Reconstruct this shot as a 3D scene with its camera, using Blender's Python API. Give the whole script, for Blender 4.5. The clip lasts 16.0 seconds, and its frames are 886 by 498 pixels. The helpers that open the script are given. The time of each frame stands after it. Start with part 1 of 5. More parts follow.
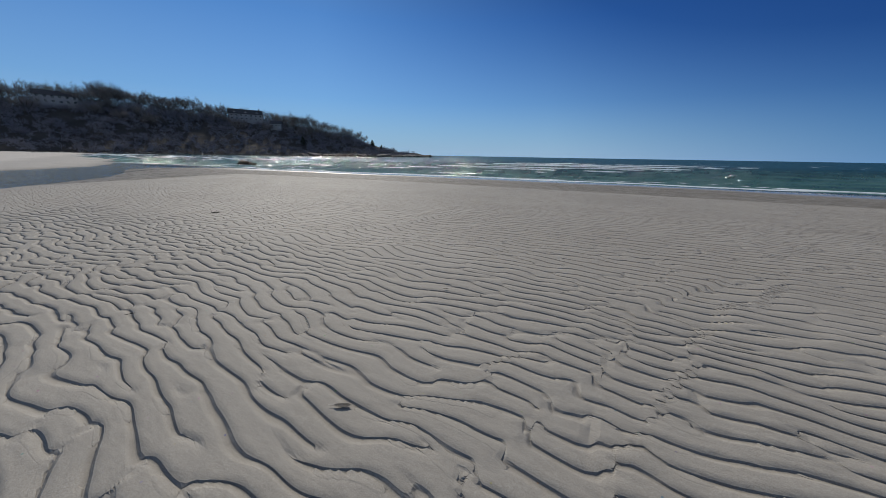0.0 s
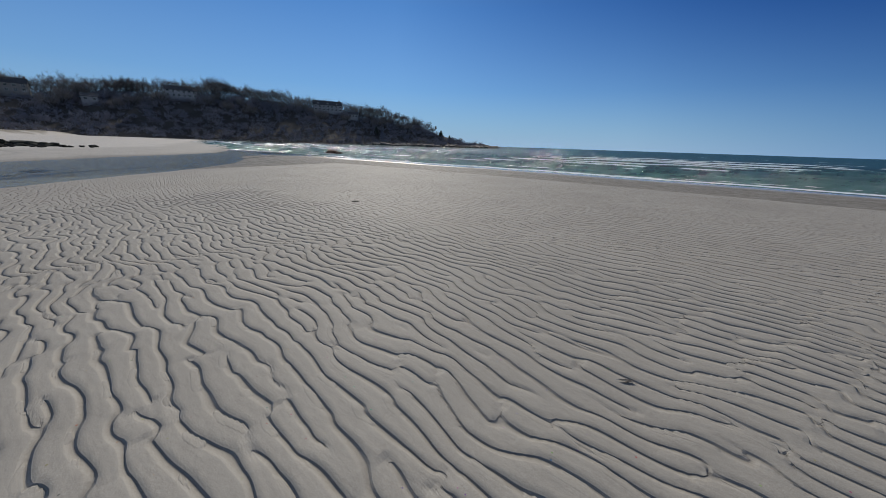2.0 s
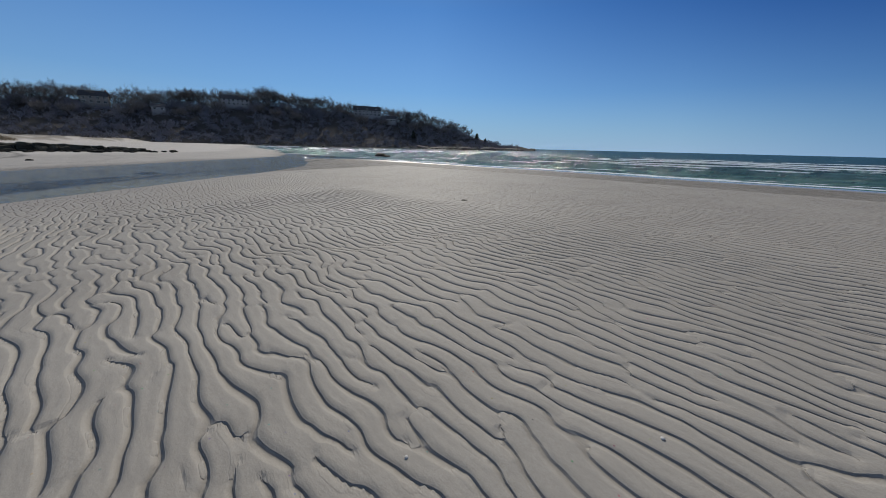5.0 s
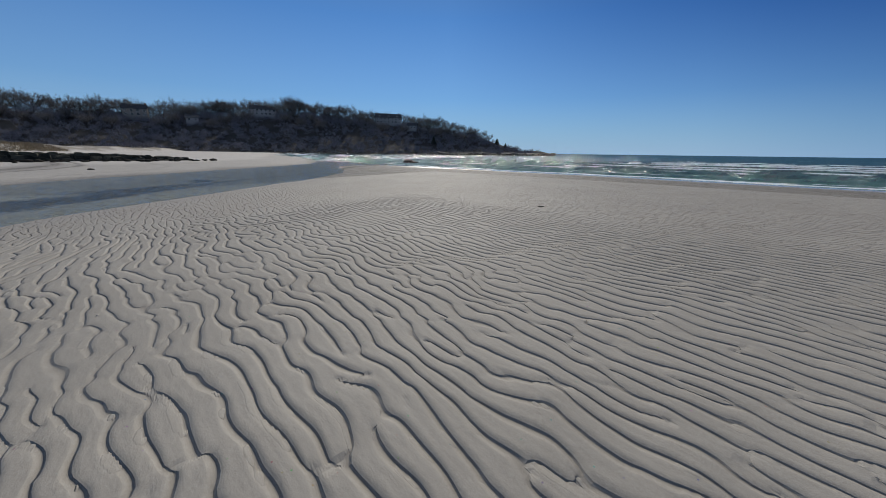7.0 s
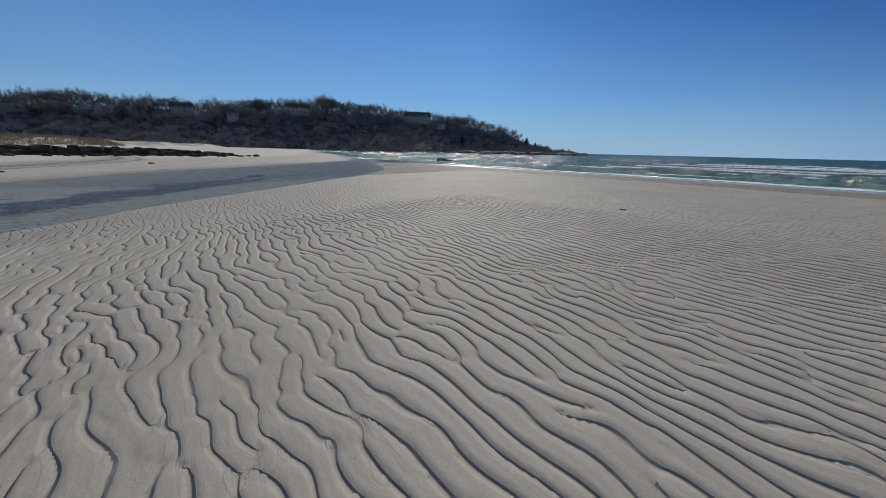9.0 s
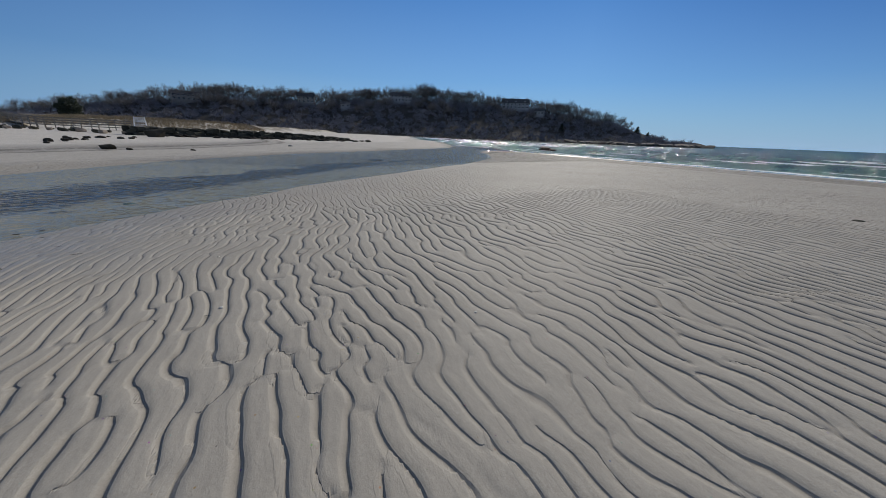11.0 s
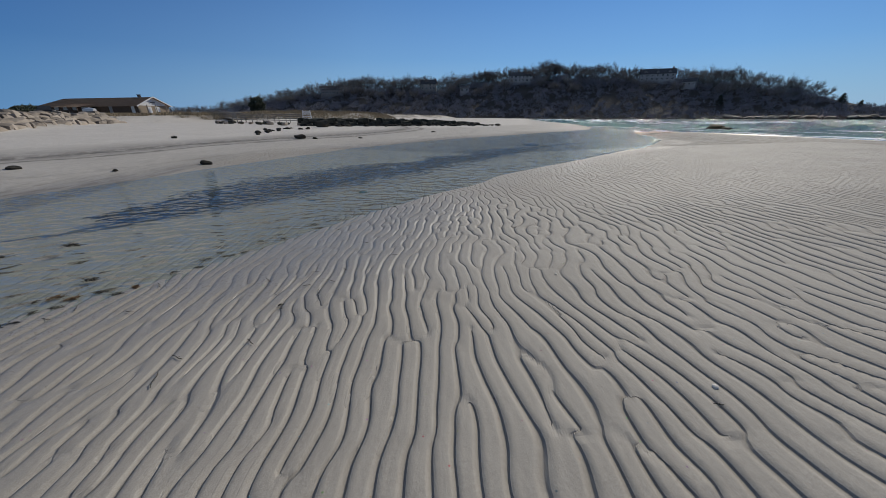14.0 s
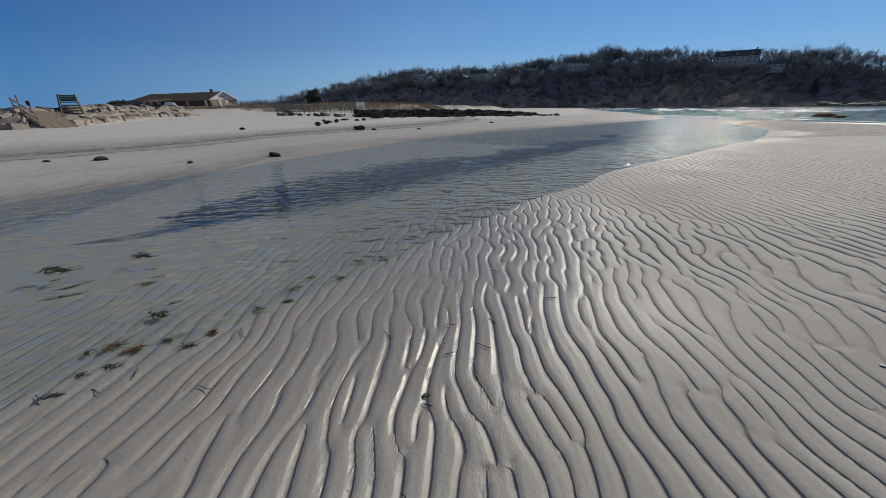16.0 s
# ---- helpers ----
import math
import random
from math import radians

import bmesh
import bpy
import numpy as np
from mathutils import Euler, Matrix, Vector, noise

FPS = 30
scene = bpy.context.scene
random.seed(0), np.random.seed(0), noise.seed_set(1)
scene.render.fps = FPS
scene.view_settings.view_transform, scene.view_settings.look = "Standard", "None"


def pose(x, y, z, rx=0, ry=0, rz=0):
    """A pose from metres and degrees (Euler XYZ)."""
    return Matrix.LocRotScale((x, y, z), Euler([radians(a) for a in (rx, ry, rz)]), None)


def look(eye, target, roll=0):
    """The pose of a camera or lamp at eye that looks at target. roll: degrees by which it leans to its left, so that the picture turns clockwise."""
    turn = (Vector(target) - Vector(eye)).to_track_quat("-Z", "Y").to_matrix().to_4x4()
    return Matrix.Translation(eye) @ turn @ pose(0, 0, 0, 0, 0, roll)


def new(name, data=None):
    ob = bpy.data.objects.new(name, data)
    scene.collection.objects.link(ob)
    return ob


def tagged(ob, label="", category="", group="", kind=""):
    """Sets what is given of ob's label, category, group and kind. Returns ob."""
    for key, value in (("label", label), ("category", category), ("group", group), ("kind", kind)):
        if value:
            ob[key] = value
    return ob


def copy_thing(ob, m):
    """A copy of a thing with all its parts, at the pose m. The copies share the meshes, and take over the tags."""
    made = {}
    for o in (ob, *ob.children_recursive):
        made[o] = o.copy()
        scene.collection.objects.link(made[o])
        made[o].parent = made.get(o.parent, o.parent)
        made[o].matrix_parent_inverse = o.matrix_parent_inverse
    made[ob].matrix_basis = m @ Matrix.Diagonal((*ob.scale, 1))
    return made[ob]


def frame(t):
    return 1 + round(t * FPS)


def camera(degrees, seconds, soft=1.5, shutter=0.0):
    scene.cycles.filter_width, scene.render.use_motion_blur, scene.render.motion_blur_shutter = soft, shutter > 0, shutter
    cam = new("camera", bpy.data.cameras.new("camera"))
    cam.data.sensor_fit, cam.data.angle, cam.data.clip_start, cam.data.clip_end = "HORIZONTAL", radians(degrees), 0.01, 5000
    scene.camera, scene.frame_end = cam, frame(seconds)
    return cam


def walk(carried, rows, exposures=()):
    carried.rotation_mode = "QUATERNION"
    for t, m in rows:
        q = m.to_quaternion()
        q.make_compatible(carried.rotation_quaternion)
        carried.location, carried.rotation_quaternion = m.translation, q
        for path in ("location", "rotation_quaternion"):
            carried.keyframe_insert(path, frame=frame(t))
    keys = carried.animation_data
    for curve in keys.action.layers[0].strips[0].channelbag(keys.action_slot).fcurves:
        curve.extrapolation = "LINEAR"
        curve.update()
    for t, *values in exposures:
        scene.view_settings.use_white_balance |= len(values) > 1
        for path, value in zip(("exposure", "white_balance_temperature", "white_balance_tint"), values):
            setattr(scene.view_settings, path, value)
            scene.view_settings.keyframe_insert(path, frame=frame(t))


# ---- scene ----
import itertools

EXPOSURE = -0.57
ROWS = (
    (0.0, 0.019, 0.048, 1.344, 74.12, -0.90, -5.69),
    (0.5, -0.355, -0.075, 1.439, 74.05, -1.58, -4.27),
    (1.0, -0.726, -0.106, 1.467, 73.41, -1.04, -1.65),
    (1.5, -1.082, -0.213, 1.504, 72.85, -1.17, 2.00),
    (2.0, -1.467, -0.364, 1.500, 72.37, -1.78, 5.28),
    (2.5, -1.804, -0.459, 1.454, 72.38, -2.00, 6.46),
    (3.0, -2.141, -0.557, 1.446, 72.60, -2.26, 7.30),
    (3.5, -2.429, -0.655, 1.447, 72.49, -2.07, 7.89),
    (6.0, -4.399, -1.122, 1.362, 73.05, -0.89, 12.77),
    (6.5, -4.830, -1.123, 1.371, 73.32, -0.73, 13.33),
    (7.0, -5.158, -1.140, 1.361, 73.59, -0.67, 13.91),
    (7.5, -5.493, -1.146, 1.363, 73.55, -0.52, 14.75),
    (8.0, -5.837, -1.153, 1.355, 73.49, -0.60, 15.95),
    (10.5, -7.613, -1.312, 1.245, 71.79, -2.13, 27.76),
    (11.0, -8.068, -1.418, 1.222, 70.95, -2.11, 33.65),
    (11.5, -8.594, -1.589, 1.216, 70.36, -2.26, 39.30),
    (12.0, -9.199, -1.767, 1.232, 69.48, -1.68, 44.70),
    (12.5, -9.736, -2.042, 1.218, 68.63, -0.76, 48.46),
    (13.0, -10.151, -2.212, 1.186, 68.20, -0.28, 50.30),
    (13.5, -10.529, -2.308, 1.171, 68.02, -0.13, 50.94),
    (14.0, -10.938, -2.460, 1.145, 68.02, 0.06, 52.02),
    (14.5, -11.385, -2.585, 1.126, 67.81, 0.22, 53.61),
    (15.0, -11.800, -2.633, 1.119, 67.68, 0.32, 54.57),
    (15.5, -12.222, -2.679, 1.087, 67.39, 0.33, 56.13),
    (16.0, -12.610, -2.632, 1.051, 66.71, 0.61, 59.56),
)
cam = camera(107.0, 16.0, soft=0.6)
walk(cam, [(t, pose(x, y, z, rx, ry, rz)) for t, x, y, z, rx, ry, rz in ROWS], [(0.0, EXPOSURE), (16.0, EXPOSURE)])

# ---- light: a clear spring midday, the sun ahead of the walker ----
SUN_AZ, SUN_EL = 15.0, 31.5
world = bpy.data.worlds.new("sky")
scene.world = world
world.use_nodes = True
wn = world.node_tree
sky = wn.nodes.new("ShaderNodeTexSky")
sky.sky_type, sky.sun_disc = "NISHITA", False
sky.sun_elevation, sky.sun_rotation = radians(SUN_EL), radians(-SUN_AZ)
sky.air_density, sky.dust_density, sky.ozone_density = 1.0, 0.0, 1.0
wn.nodes["Background"].inputs["Strength"].default_value = 0.082
# clear polarised blue overhead, paling to a bluish haze along the horizon
tint, haze, fade = wn.nodes.new("ShaderNodeMix"), wn.nodes.new("ShaderNodeMix"), wn.nodes.new("ShaderNodeValToRGB")
way, split = wn.nodes.new("ShaderNodeTexCoord"), wn.nodes.new("ShaderNodeSeparateXYZ")
tint.data_type = haze.data_type = "RGBA"
tint.blend_type, tint.inputs[7].default_value = "MULTIPLY", (0.30, 0.78, 1.36, 1)
haze.inputs[7].default_value = (5.6, 8.2, 11.6, 1)
fade.color_ramp.elements[0].position, fade.color_ramp.elements[0].color = 0.0, (0.92, 0.92, 0.92, 1)
fade.color_ramp.elements[1].position, fade.color_ramp.elements[1].color = 0.42, (0, 0, 0, 1)
mid = fade.color_ramp.elements.new(0.14)
mid.color = (0.38, 0.38, 0.38, 1)
wn.links.new(way.outputs["Generated"], split.inputs[0])
wn.links.new(split.outputs["Z"], fade.inputs["Fac"])
wn.links.new(sky.outputs["Color"], tint.inputs[6])
# the deep blue gives way to the pale glow higher up, round the sun
glow = wn.nodes.new("ShaderNodeValToRGB")
glow.color_ramp.elements[0].position, glow.color_ramp.elements[0].color = 0.32, (1, 1, 1, 1)
glow.color_ramp.elements[1].position, glow.color_ramp.elements[1].color = 0.55, (0.1, 0.12, 0.12, 1)
wn.links.new(split.outputs["Z"], glow.inputs["Fac"])
wn.links.new(glow.outputs["Color"], tint.inputs[0])
# white brightening added high overhead, above the view, as neutral fill light
overhead_fill, high = wn.nodes.new("ShaderNodeMix"), wn.nodes.new("ShaderNodeValToRGB")
overhead_fill.data_type, overhead_fill.inputs[7].default_value = "RGBA", (7.6, 7.8, 8.2, 1)
high.color_ramp.elements[0].position, high.color_ramp.elements[0].color = 0.58, (0, 0, 0, 1)
high.color_ramp.elements[1].position, high.color_ramp.elements[1].color = 0.85, (0.55, 0.55, 0.55, 1)
wn.links.new(split.outputs["Z"], high.inputs["Fac"])
wn.links.new(high.outputs["Color"], overhead_fill.inputs[0])
wn.links.new(tint.outputs[2], overhead_fill.inputs[6])
wn.links.new(overhead_fill.outputs[2], haze.inputs[6])
wn.links.new(fade.outputs["Color"], haze.inputs[0])
# and it is darkest a quarter turn from the sun
side, dim, shade = wn.nodes.new("ShaderNodeVectorMath"), wn.nodes.new("ShaderNodeValToRGB"), wn.nodes.new("ShaderNodeMix")
side.operation, side.inputs[1].default_value = "DOT_PRODUCT", (-0.5 * math.sin(radians(SUN_AZ + 6)), 0.5 * math.cos(radians(SUN_AZ + 6)), 0)
half = wn.nodes.new("ShaderNodeMath")
half.inputs[1].default_value = 0.5
# the lift opposite the sun is an added warm fill, out of view
for e, (at, k) in zip((*dim.color_ramp.elements, dim.color_ramp.elements.new(0.55), dim.color_ramp.elements.new(0.85)), ((0.0, (1.7, 1.25, 1.0)), (1.0, (1.3, 1.22, 1.15)), (0.52, (0.30, 0.52, 0.76)), (0.86, (0.96, 0.99, 1.01)))):
    e.position, e.color = at, (*k, 1)
shade.data_type, shade.blend_type, shade.inputs[0].default_value = "RGBA", "MULTIPLY", 1.0
wn.links.new(way.outputs["Generated"], side.inputs[0])
wn.links.new(side.outputs["Value"], half.inputs[0])
wn.links.new(half.outputs[0], dim.inputs["Fac"])
wn.links.new(haze.outputs[2], shade.inputs[6])
wn.links.new(dim.outputs["Color"], shade.inputs[7])
# over the open sea the blue deepens with height
east, rise, deep_blue, deepen = wn.nodes.new("ShaderNodeVectorMath"), wn.nodes.new("ShaderNodeMath"), wn.nodes.new("ShaderNodeValToRGB"), wn.nodes.new("ShaderNodeMix")
east.operation, east.inputs[1].default_value = "DOT_PRODUCT", (2.6 * math.sin(radians(77)), 2.6 * math.cos(radians(77)), 0)
rise.operation, rise.use_clamp = "MULTIPLY", True
deep_blue.color_ramp.elements[1].position, deep_blue.color_ramp.elements[1].color = 0.55, (0.31, 0.47, 0.66, 1)
deep_blue.color_ramp.elements[0].color = (1, 1, 1, 1)
deepen.data_type, deepen.blend_type, deepen.inputs[0].default_value = "RGBA", "MULTIPLY", 1.0
wn.links.new(way.outputs["Generated"], east.inputs[0])
wn.links.new(east.outputs["Value"], rise.inputs[0])
wn.links.new(split.outputs["Z"], rise.inputs[1])
wn.links.new(rise.outputs[0], deep_blue.inputs["Fac"])
wn.links.new(shade.outputs[2], deepen.inputs[6])
wn.links.new(deep_blue.outputs["Color"], deepen.inputs[7])
wn.links.new(deepen.outputs[2], wn.nodes["Background"].inputs["Color"])
sun = new("sun", bpy.data.lights.new("sun", "SUN"))
sun.data.energy, sun.data.angle, sun.data.color = 4.5, radians(0.53), (1.0, 0.94, 0.84)
SUN_WAY = Vector((-math.sin(radians(SUN_AZ)) * math.cos(radians(SUN_EL)), math.cos(radians(SUN_AZ)) * math.cos(radians(SUN_EL)), math.sin(radians(SUN_EL))))
sun.matrix_world = look(SUN_WAY * 100, (0, 0, 0))

# ---- materials ----
def node_mat(name):
    m = bpy.data.materials.new(name)
    m.use_nodes = True
    n = m.node_tree.nodes
    return m, n, m.node_tree.links, n["Principled BSDF"]


def coords(n, l, scale=(1, 1, 1), turn=0.0, source="Object"):
    tc, mp = n.new("ShaderNodeTexCoord"), n.new("ShaderNodeMapping")
    mp.vector_type = "TEXTURE"
    mp.inputs["Scale"].default_value = [1 / v for v in scale]
    mp.inputs["Rotation"].default_value = (0, 0, radians(-turn))
    l.new(tc.outputs[source], mp.inputs["Vector"])
    return mp.outputs["Vector"]


def noise_tex(n, l, vec, scale, detail=4.0, rough=0.6):
    t = n.new("ShaderNodeTexNoise")
    t.inputs["Scale"].default_value, t.inputs["Detail"].default_value, t.inputs["Roughness"].default_value = scale, detail, rough
    l.new(vec, t.inputs["Vector"])
    return t.outputs["Fac"]


def ramp(n, l, fac, stops):
    r = n.new("ShaderNodeValToRGB")
    while len(r.color_ramp.elements) < len(stops):
        r.color_ramp.elements.new(0.5)
    for e, (p, c) in zip(r.color_ramp.elements, stops):
        e.position, e.color = p, (*c, 1) if len(c) == 3 else c
    l.new(fac, r.inputs["Fac"])
    return r.outputs["Color"]


def maths(n, l, op, a, b, clamp=False):
    m = n.new("ShaderNodeMath")
    m.operation, m.use_clamp = op, clamp
    for i, v in enumerate((a, b)):
        if isinstance(v, (int, float)):
            m.inputs[i].default_value = v
        else:
            l.new(v, m.inputs[i])
    return m.outputs[0]


def mix(n, l, fac, a, b, blend="MIX"):
    m = n.new("ShaderNodeMix")
    m.data_type, m.blend_type = "RGBA", blend
    if isinstance(fac, (int, float)):
        m.inputs["Factor"].default_value = fac
    else:
        l.new(fac, m.inputs["Factor"])
    for key, v in (("A", a), ("B", b)):
        s = [i for i in m.inputs if i.name == key and i.type == "RGBA"][0]
        if isinstance(v, tuple):
            s.default_value = (*v, 1)
        else:
            l.new(v, s)
    return [o for o in m.outputs if o.type == "RGBA"][0]


def bump(n, l, bsdf, height, dist, strength=1.0, under=None):
    b = n.new("ShaderNodeBump")
    b.inputs["Distance"].default_value, b.inputs["Strength"].default_value = dist, strength
    l.new(height, b.inputs["Height"])
    if under is not None:
        l.new(under, b.inputs["Normal"])
    l.new(b.outputs["Normal"], bsdf.inputs["Normal"])
    return b.outputs["Normal"]


def plain(name, dark, light, scale, rough=0.8, relief=0.01, stretch=(1, 1, 1), metal=0.0, per_object=0.0, gloss=0.5):
    """Two tones by coarse and fine noise, with relief, at real size."""
    m, n, l, p = node_mat(name)
    v = coords(n, l, stretch)
    coarse, fine = noise_tex(n, l, v, scale, 3), noise_tex(n, l, v, scale * 7, 5, 0.7)
    f = maths(n, l, "ADD", maths(n, l, "MULTIPLY", coarse, 0.6), maths(n, l, "MULTIPLY", fine, 0.4))
    if per_object:
        info = n.new("ShaderNodeObjectInfo")
        f = maths(n, l, "ADD", f, maths(n, l, "MULTIPLY", maths(n, l, "SUBTRACT", info.outputs["Random"], 0.5), per_object))
    l.new(ramp(n, l, f, [(0.3, dark), (0.7, light)]), p.inputs["Base Color"])
    p.inputs["Roughness"].default_value, p.inputs["Metallic"].default_value = rough, metal
    p.inputs["Specular IOR Level"].default_value = gloss
    if relief:
        bump(n, l, p, fine, relief)
    return m


CREST = 56.0    # the ripples run this many degrees to the left of ahead


def sand_material():
    m, n, l, p = node_mat("tidal_sand")
    v = coords(n, l)
    at = {}
    for key in ("wet", "far", "weed", "dry", "bank", "swash", "seep", "turf", "crests", "ripple_cos", "ripple_sin", "island"):
        a = n.new("ShaderNodeAttribute")
        a.attribute_name = key
        at[key] = a.outputs["Fac"]
    grain, speck, blot = noise_tex(n, l, v, 210, 2, 0.85), noise_tex(n, l, v, 46, 4, 0.75), noise_tex(n, l, v, 0.35, 4, 0.6)
    lump = noise_tex(n, l, coords(n, l, (1.0, 2.2, 1.0), 90 - CREST), 7.0, 4, 0.6)
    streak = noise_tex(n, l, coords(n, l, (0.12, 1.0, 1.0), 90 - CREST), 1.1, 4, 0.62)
    tone = maths(n, l, "ADD", maths(n, l, "MULTIPLY", blot, 0.45), maths(n, l, "ADD", maths(n, l, "MULTIPLY", speck, 0.35), maths(n, l, "MULTIPLY", lump, 0.2)))
    damp = ramp(n, l, tone, [(0.3, (0.270, 0.245, 0.208)), (0.7, (0.425, 0.393, 0.342))])
    pale = ramp(n, l, tone, [(0.3, (0.57, 0.525, 0.465)), (0.7, (0.73, 0.685, 0.62))])
    c = mix(n, l, at["dry"], damp, pale)
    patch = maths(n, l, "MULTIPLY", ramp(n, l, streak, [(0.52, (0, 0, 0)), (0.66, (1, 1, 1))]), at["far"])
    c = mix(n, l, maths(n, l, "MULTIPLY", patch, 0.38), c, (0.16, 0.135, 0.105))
    c = mix(n, l, maths(n, l, "MULTIPLY", at["wet"], 0.18), c, (0.17, 0.145, 0.115))
    c = mix(n, l, maths(n, l, "MULTIPLY", at["seep"], 0.24), c, (0.15, 0.118, 0.08))
    c = mix(n, l, maths(n, l, "MULTIPLY", at["swash"], 0.16), c, (0.15, 0.13, 0.105))
    c = mix(n, l, maths(n, l, "MULTIPLY", at["turf"], 0.85), c, ramp(n, l, speck, [(0.35, (0.13, 0.105, 0.07)), (0.65, (0.27, 0.22, 0.15))]))
    tear = noise_tex(n, l, coords(n, l, (1.0, 0.35, 1.0), 12), 3.2, 4, 0.65)
    weedy = ramp(n, l, maths(n, l, "ADD", at["weed"], maths(n, l, "SUBTRACT", tear, 0.5)), [(0.38, (0, 0, 0)), (0.6, (1, 1, 1))])
    c = mix(n, l, weedy, c, (0.012, 0.014, 0.015))
    # drift lines on the upper beach
    ragged = noise_tex(n, l, coords(n, l, (1.0, 0.3, 1.0), 0), 1.6, 5, 0.7)
    up = maths(n, l, "ADD", at["bank"], maths(n, l, "MULTIPLY", maths(n, l, "SUBTRACT", ragged, 0.5), 0.10))
    line = ramp(n, l, up, [(0.0, (0, 0, 0)), (0.115, (0, 0, 0)), (0.125, (0.3,) * 3), (0.135, (0, 0, 0)), (0.34, (0, 0, 0)), (0.365, (0.95,) * 3), (0.385, (0.25,) * 3), (0.42, (0.5,) * 3), (0.45, (1, 1, 1)), (0.50, (0.5,) * 3), (0.62, (0.12,) * 3), (0.70, (0, 0, 0))])
    torn = ramp(n, l, noise_tex(n, l, v, 2.6, 5, 0.7), [(0.36, (0.15,) * 3), (0.52, (1, 1, 1))])
    c = mix(n, l, maths(n, l, "MULTIPLY", line, torn), c, (0.06, 0.05, 0.04))
    c = mix(n, l, 0.2, c, ramp(n, l, grain, [(0.35, (0.09, 0.08, 0.07)), (0.65, (0.78, 0.74, 0.67))]))
    # chips of dark and pale shell
    chip = n.new("ShaderNodeTexVoronoi")
    chip.inputs["Scale"].default_value = 11.0
    l.new(v, chip.inputs["Vector"])
    small = ramp(n, l, chip.outputs["Distance"], [(0.045, (1, 1, 1)), (0.07, (0, 0, 0))])
    c = mix(n, l, maths(n, l, "MULTIPLY", small, 0.7), c, mix(n, l, 1.0, chip.outputs["Color"], (0.45, 0.42, 0.38), "MULTIPLY"))
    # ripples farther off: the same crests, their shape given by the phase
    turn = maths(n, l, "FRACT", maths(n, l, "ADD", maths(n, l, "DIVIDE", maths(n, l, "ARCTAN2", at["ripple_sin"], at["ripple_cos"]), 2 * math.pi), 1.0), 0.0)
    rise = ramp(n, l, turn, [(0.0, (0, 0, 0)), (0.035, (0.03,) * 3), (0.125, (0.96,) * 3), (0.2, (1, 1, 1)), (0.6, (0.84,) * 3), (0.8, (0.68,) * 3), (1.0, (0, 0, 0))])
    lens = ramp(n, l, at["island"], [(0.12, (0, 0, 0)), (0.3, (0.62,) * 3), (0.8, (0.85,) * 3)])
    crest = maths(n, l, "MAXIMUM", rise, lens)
    # gullies also darkened in the base colour, to deepen their shade lines
    gully_shade = maths(n, l, "MULTIPLY", ramp(n, l, crest, [(0.1, (1, 1, 1)), (0.5, (0, 0, 0))]), at["crests"])
    w = n.new("ShaderNodeTexWave")
    w.wave_type, w.bands_direction, w.wave_profile = "BANDS", "Y", "SAW"
    w.inputs["Scale"].default_value, w.inputs["Distortion"].default_value, w.inputs["Detail"].default_value = 1.6, 6.0, 3.0
    w.inputs["Detail Scale"].default_value, w.inputs["Detail Roughness"].default_value = 0.9, 0.6
    l.new(coords(n, l, (0.7, 1, 1), 90 - CREST), w.inputs["Vector"])
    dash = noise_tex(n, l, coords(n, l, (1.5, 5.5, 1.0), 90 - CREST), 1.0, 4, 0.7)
    dash_shade = maths(n, l, "MULTIPLY", ramp(n, l, dash, [(0.49, (0, 0, 0)), (0.58, (1, 1, 1))]), at["far"])
    c = mix(n, l, maths(n, l, "MULTIPLY", dash_shade, 0.75), c, (0.15, 0.128, 0.10))
    # hollows of the far ripples: their shade is put into the colour
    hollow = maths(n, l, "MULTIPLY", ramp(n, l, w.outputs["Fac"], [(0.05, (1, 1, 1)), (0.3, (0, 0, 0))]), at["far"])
    deep = maths(n, l, "MAXIMUM", maths(n, l, "MULTIPLY", hollow, 0.9), gully_shade)
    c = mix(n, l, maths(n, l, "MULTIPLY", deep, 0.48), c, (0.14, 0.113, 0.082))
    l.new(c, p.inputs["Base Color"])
    rough = ramp(n, l, maths(n, l, "ADD", at["wet"], maths(n, l, "MULTIPLY", maths(n, l, "SUBTRACT", speck, 0.5), 0.3)), [(0.0, (0.78,) * 3), (0.6, (0.72,) * 3), (1.0, (0.64,) * 3)])
    gloss = ramp(n, l, speck, [(0.35, (0.22,) * 3), (0.65, (0.42,) * 3)])
    l.new(mix(n, l, at["swash"], mix(n, l, at["seep"], rough, gloss), (0.2, 0.2, 0.2)), p.inputs["Roughness"])
    l.new(maths(n, l, "ADD", 0.26, maths(n, l, "MULTIPLY", maths(n, l, "MAXIMUM", at["seep"], at["swash"]), 0.3)), p.inputs["Specular IOR Level"])
    # ripples too far off to be modelled, then lumps and grain
    low = bump(n, l, p, maths(n, l, "MULTIPLY", w.outputs["Fac"], at["far"]), 0.05)
    low = bump(n, l, p, maths(n, l, "MULTIPLY", crest, at["crests"]), 0.0235, 1.0, low)
    low = bump(n, l, p, lump, 0.008, 0.6, low)
    tread = noise_tex(n, l, v, 2.4, 4, 0.65)
    low = bump(n, l, p, maths(n, l, "MULTIPLY", tread, at["dry"]), 0.09, 0.8, low)
    bump(n, l, p, maths(n, l, "ADD", maths(n, l, "MULTIPLY", speck, 0.7), maths(n, l, "MULTIPLY", grain, 0.3)), 0.003, 0.7, low)
    return m


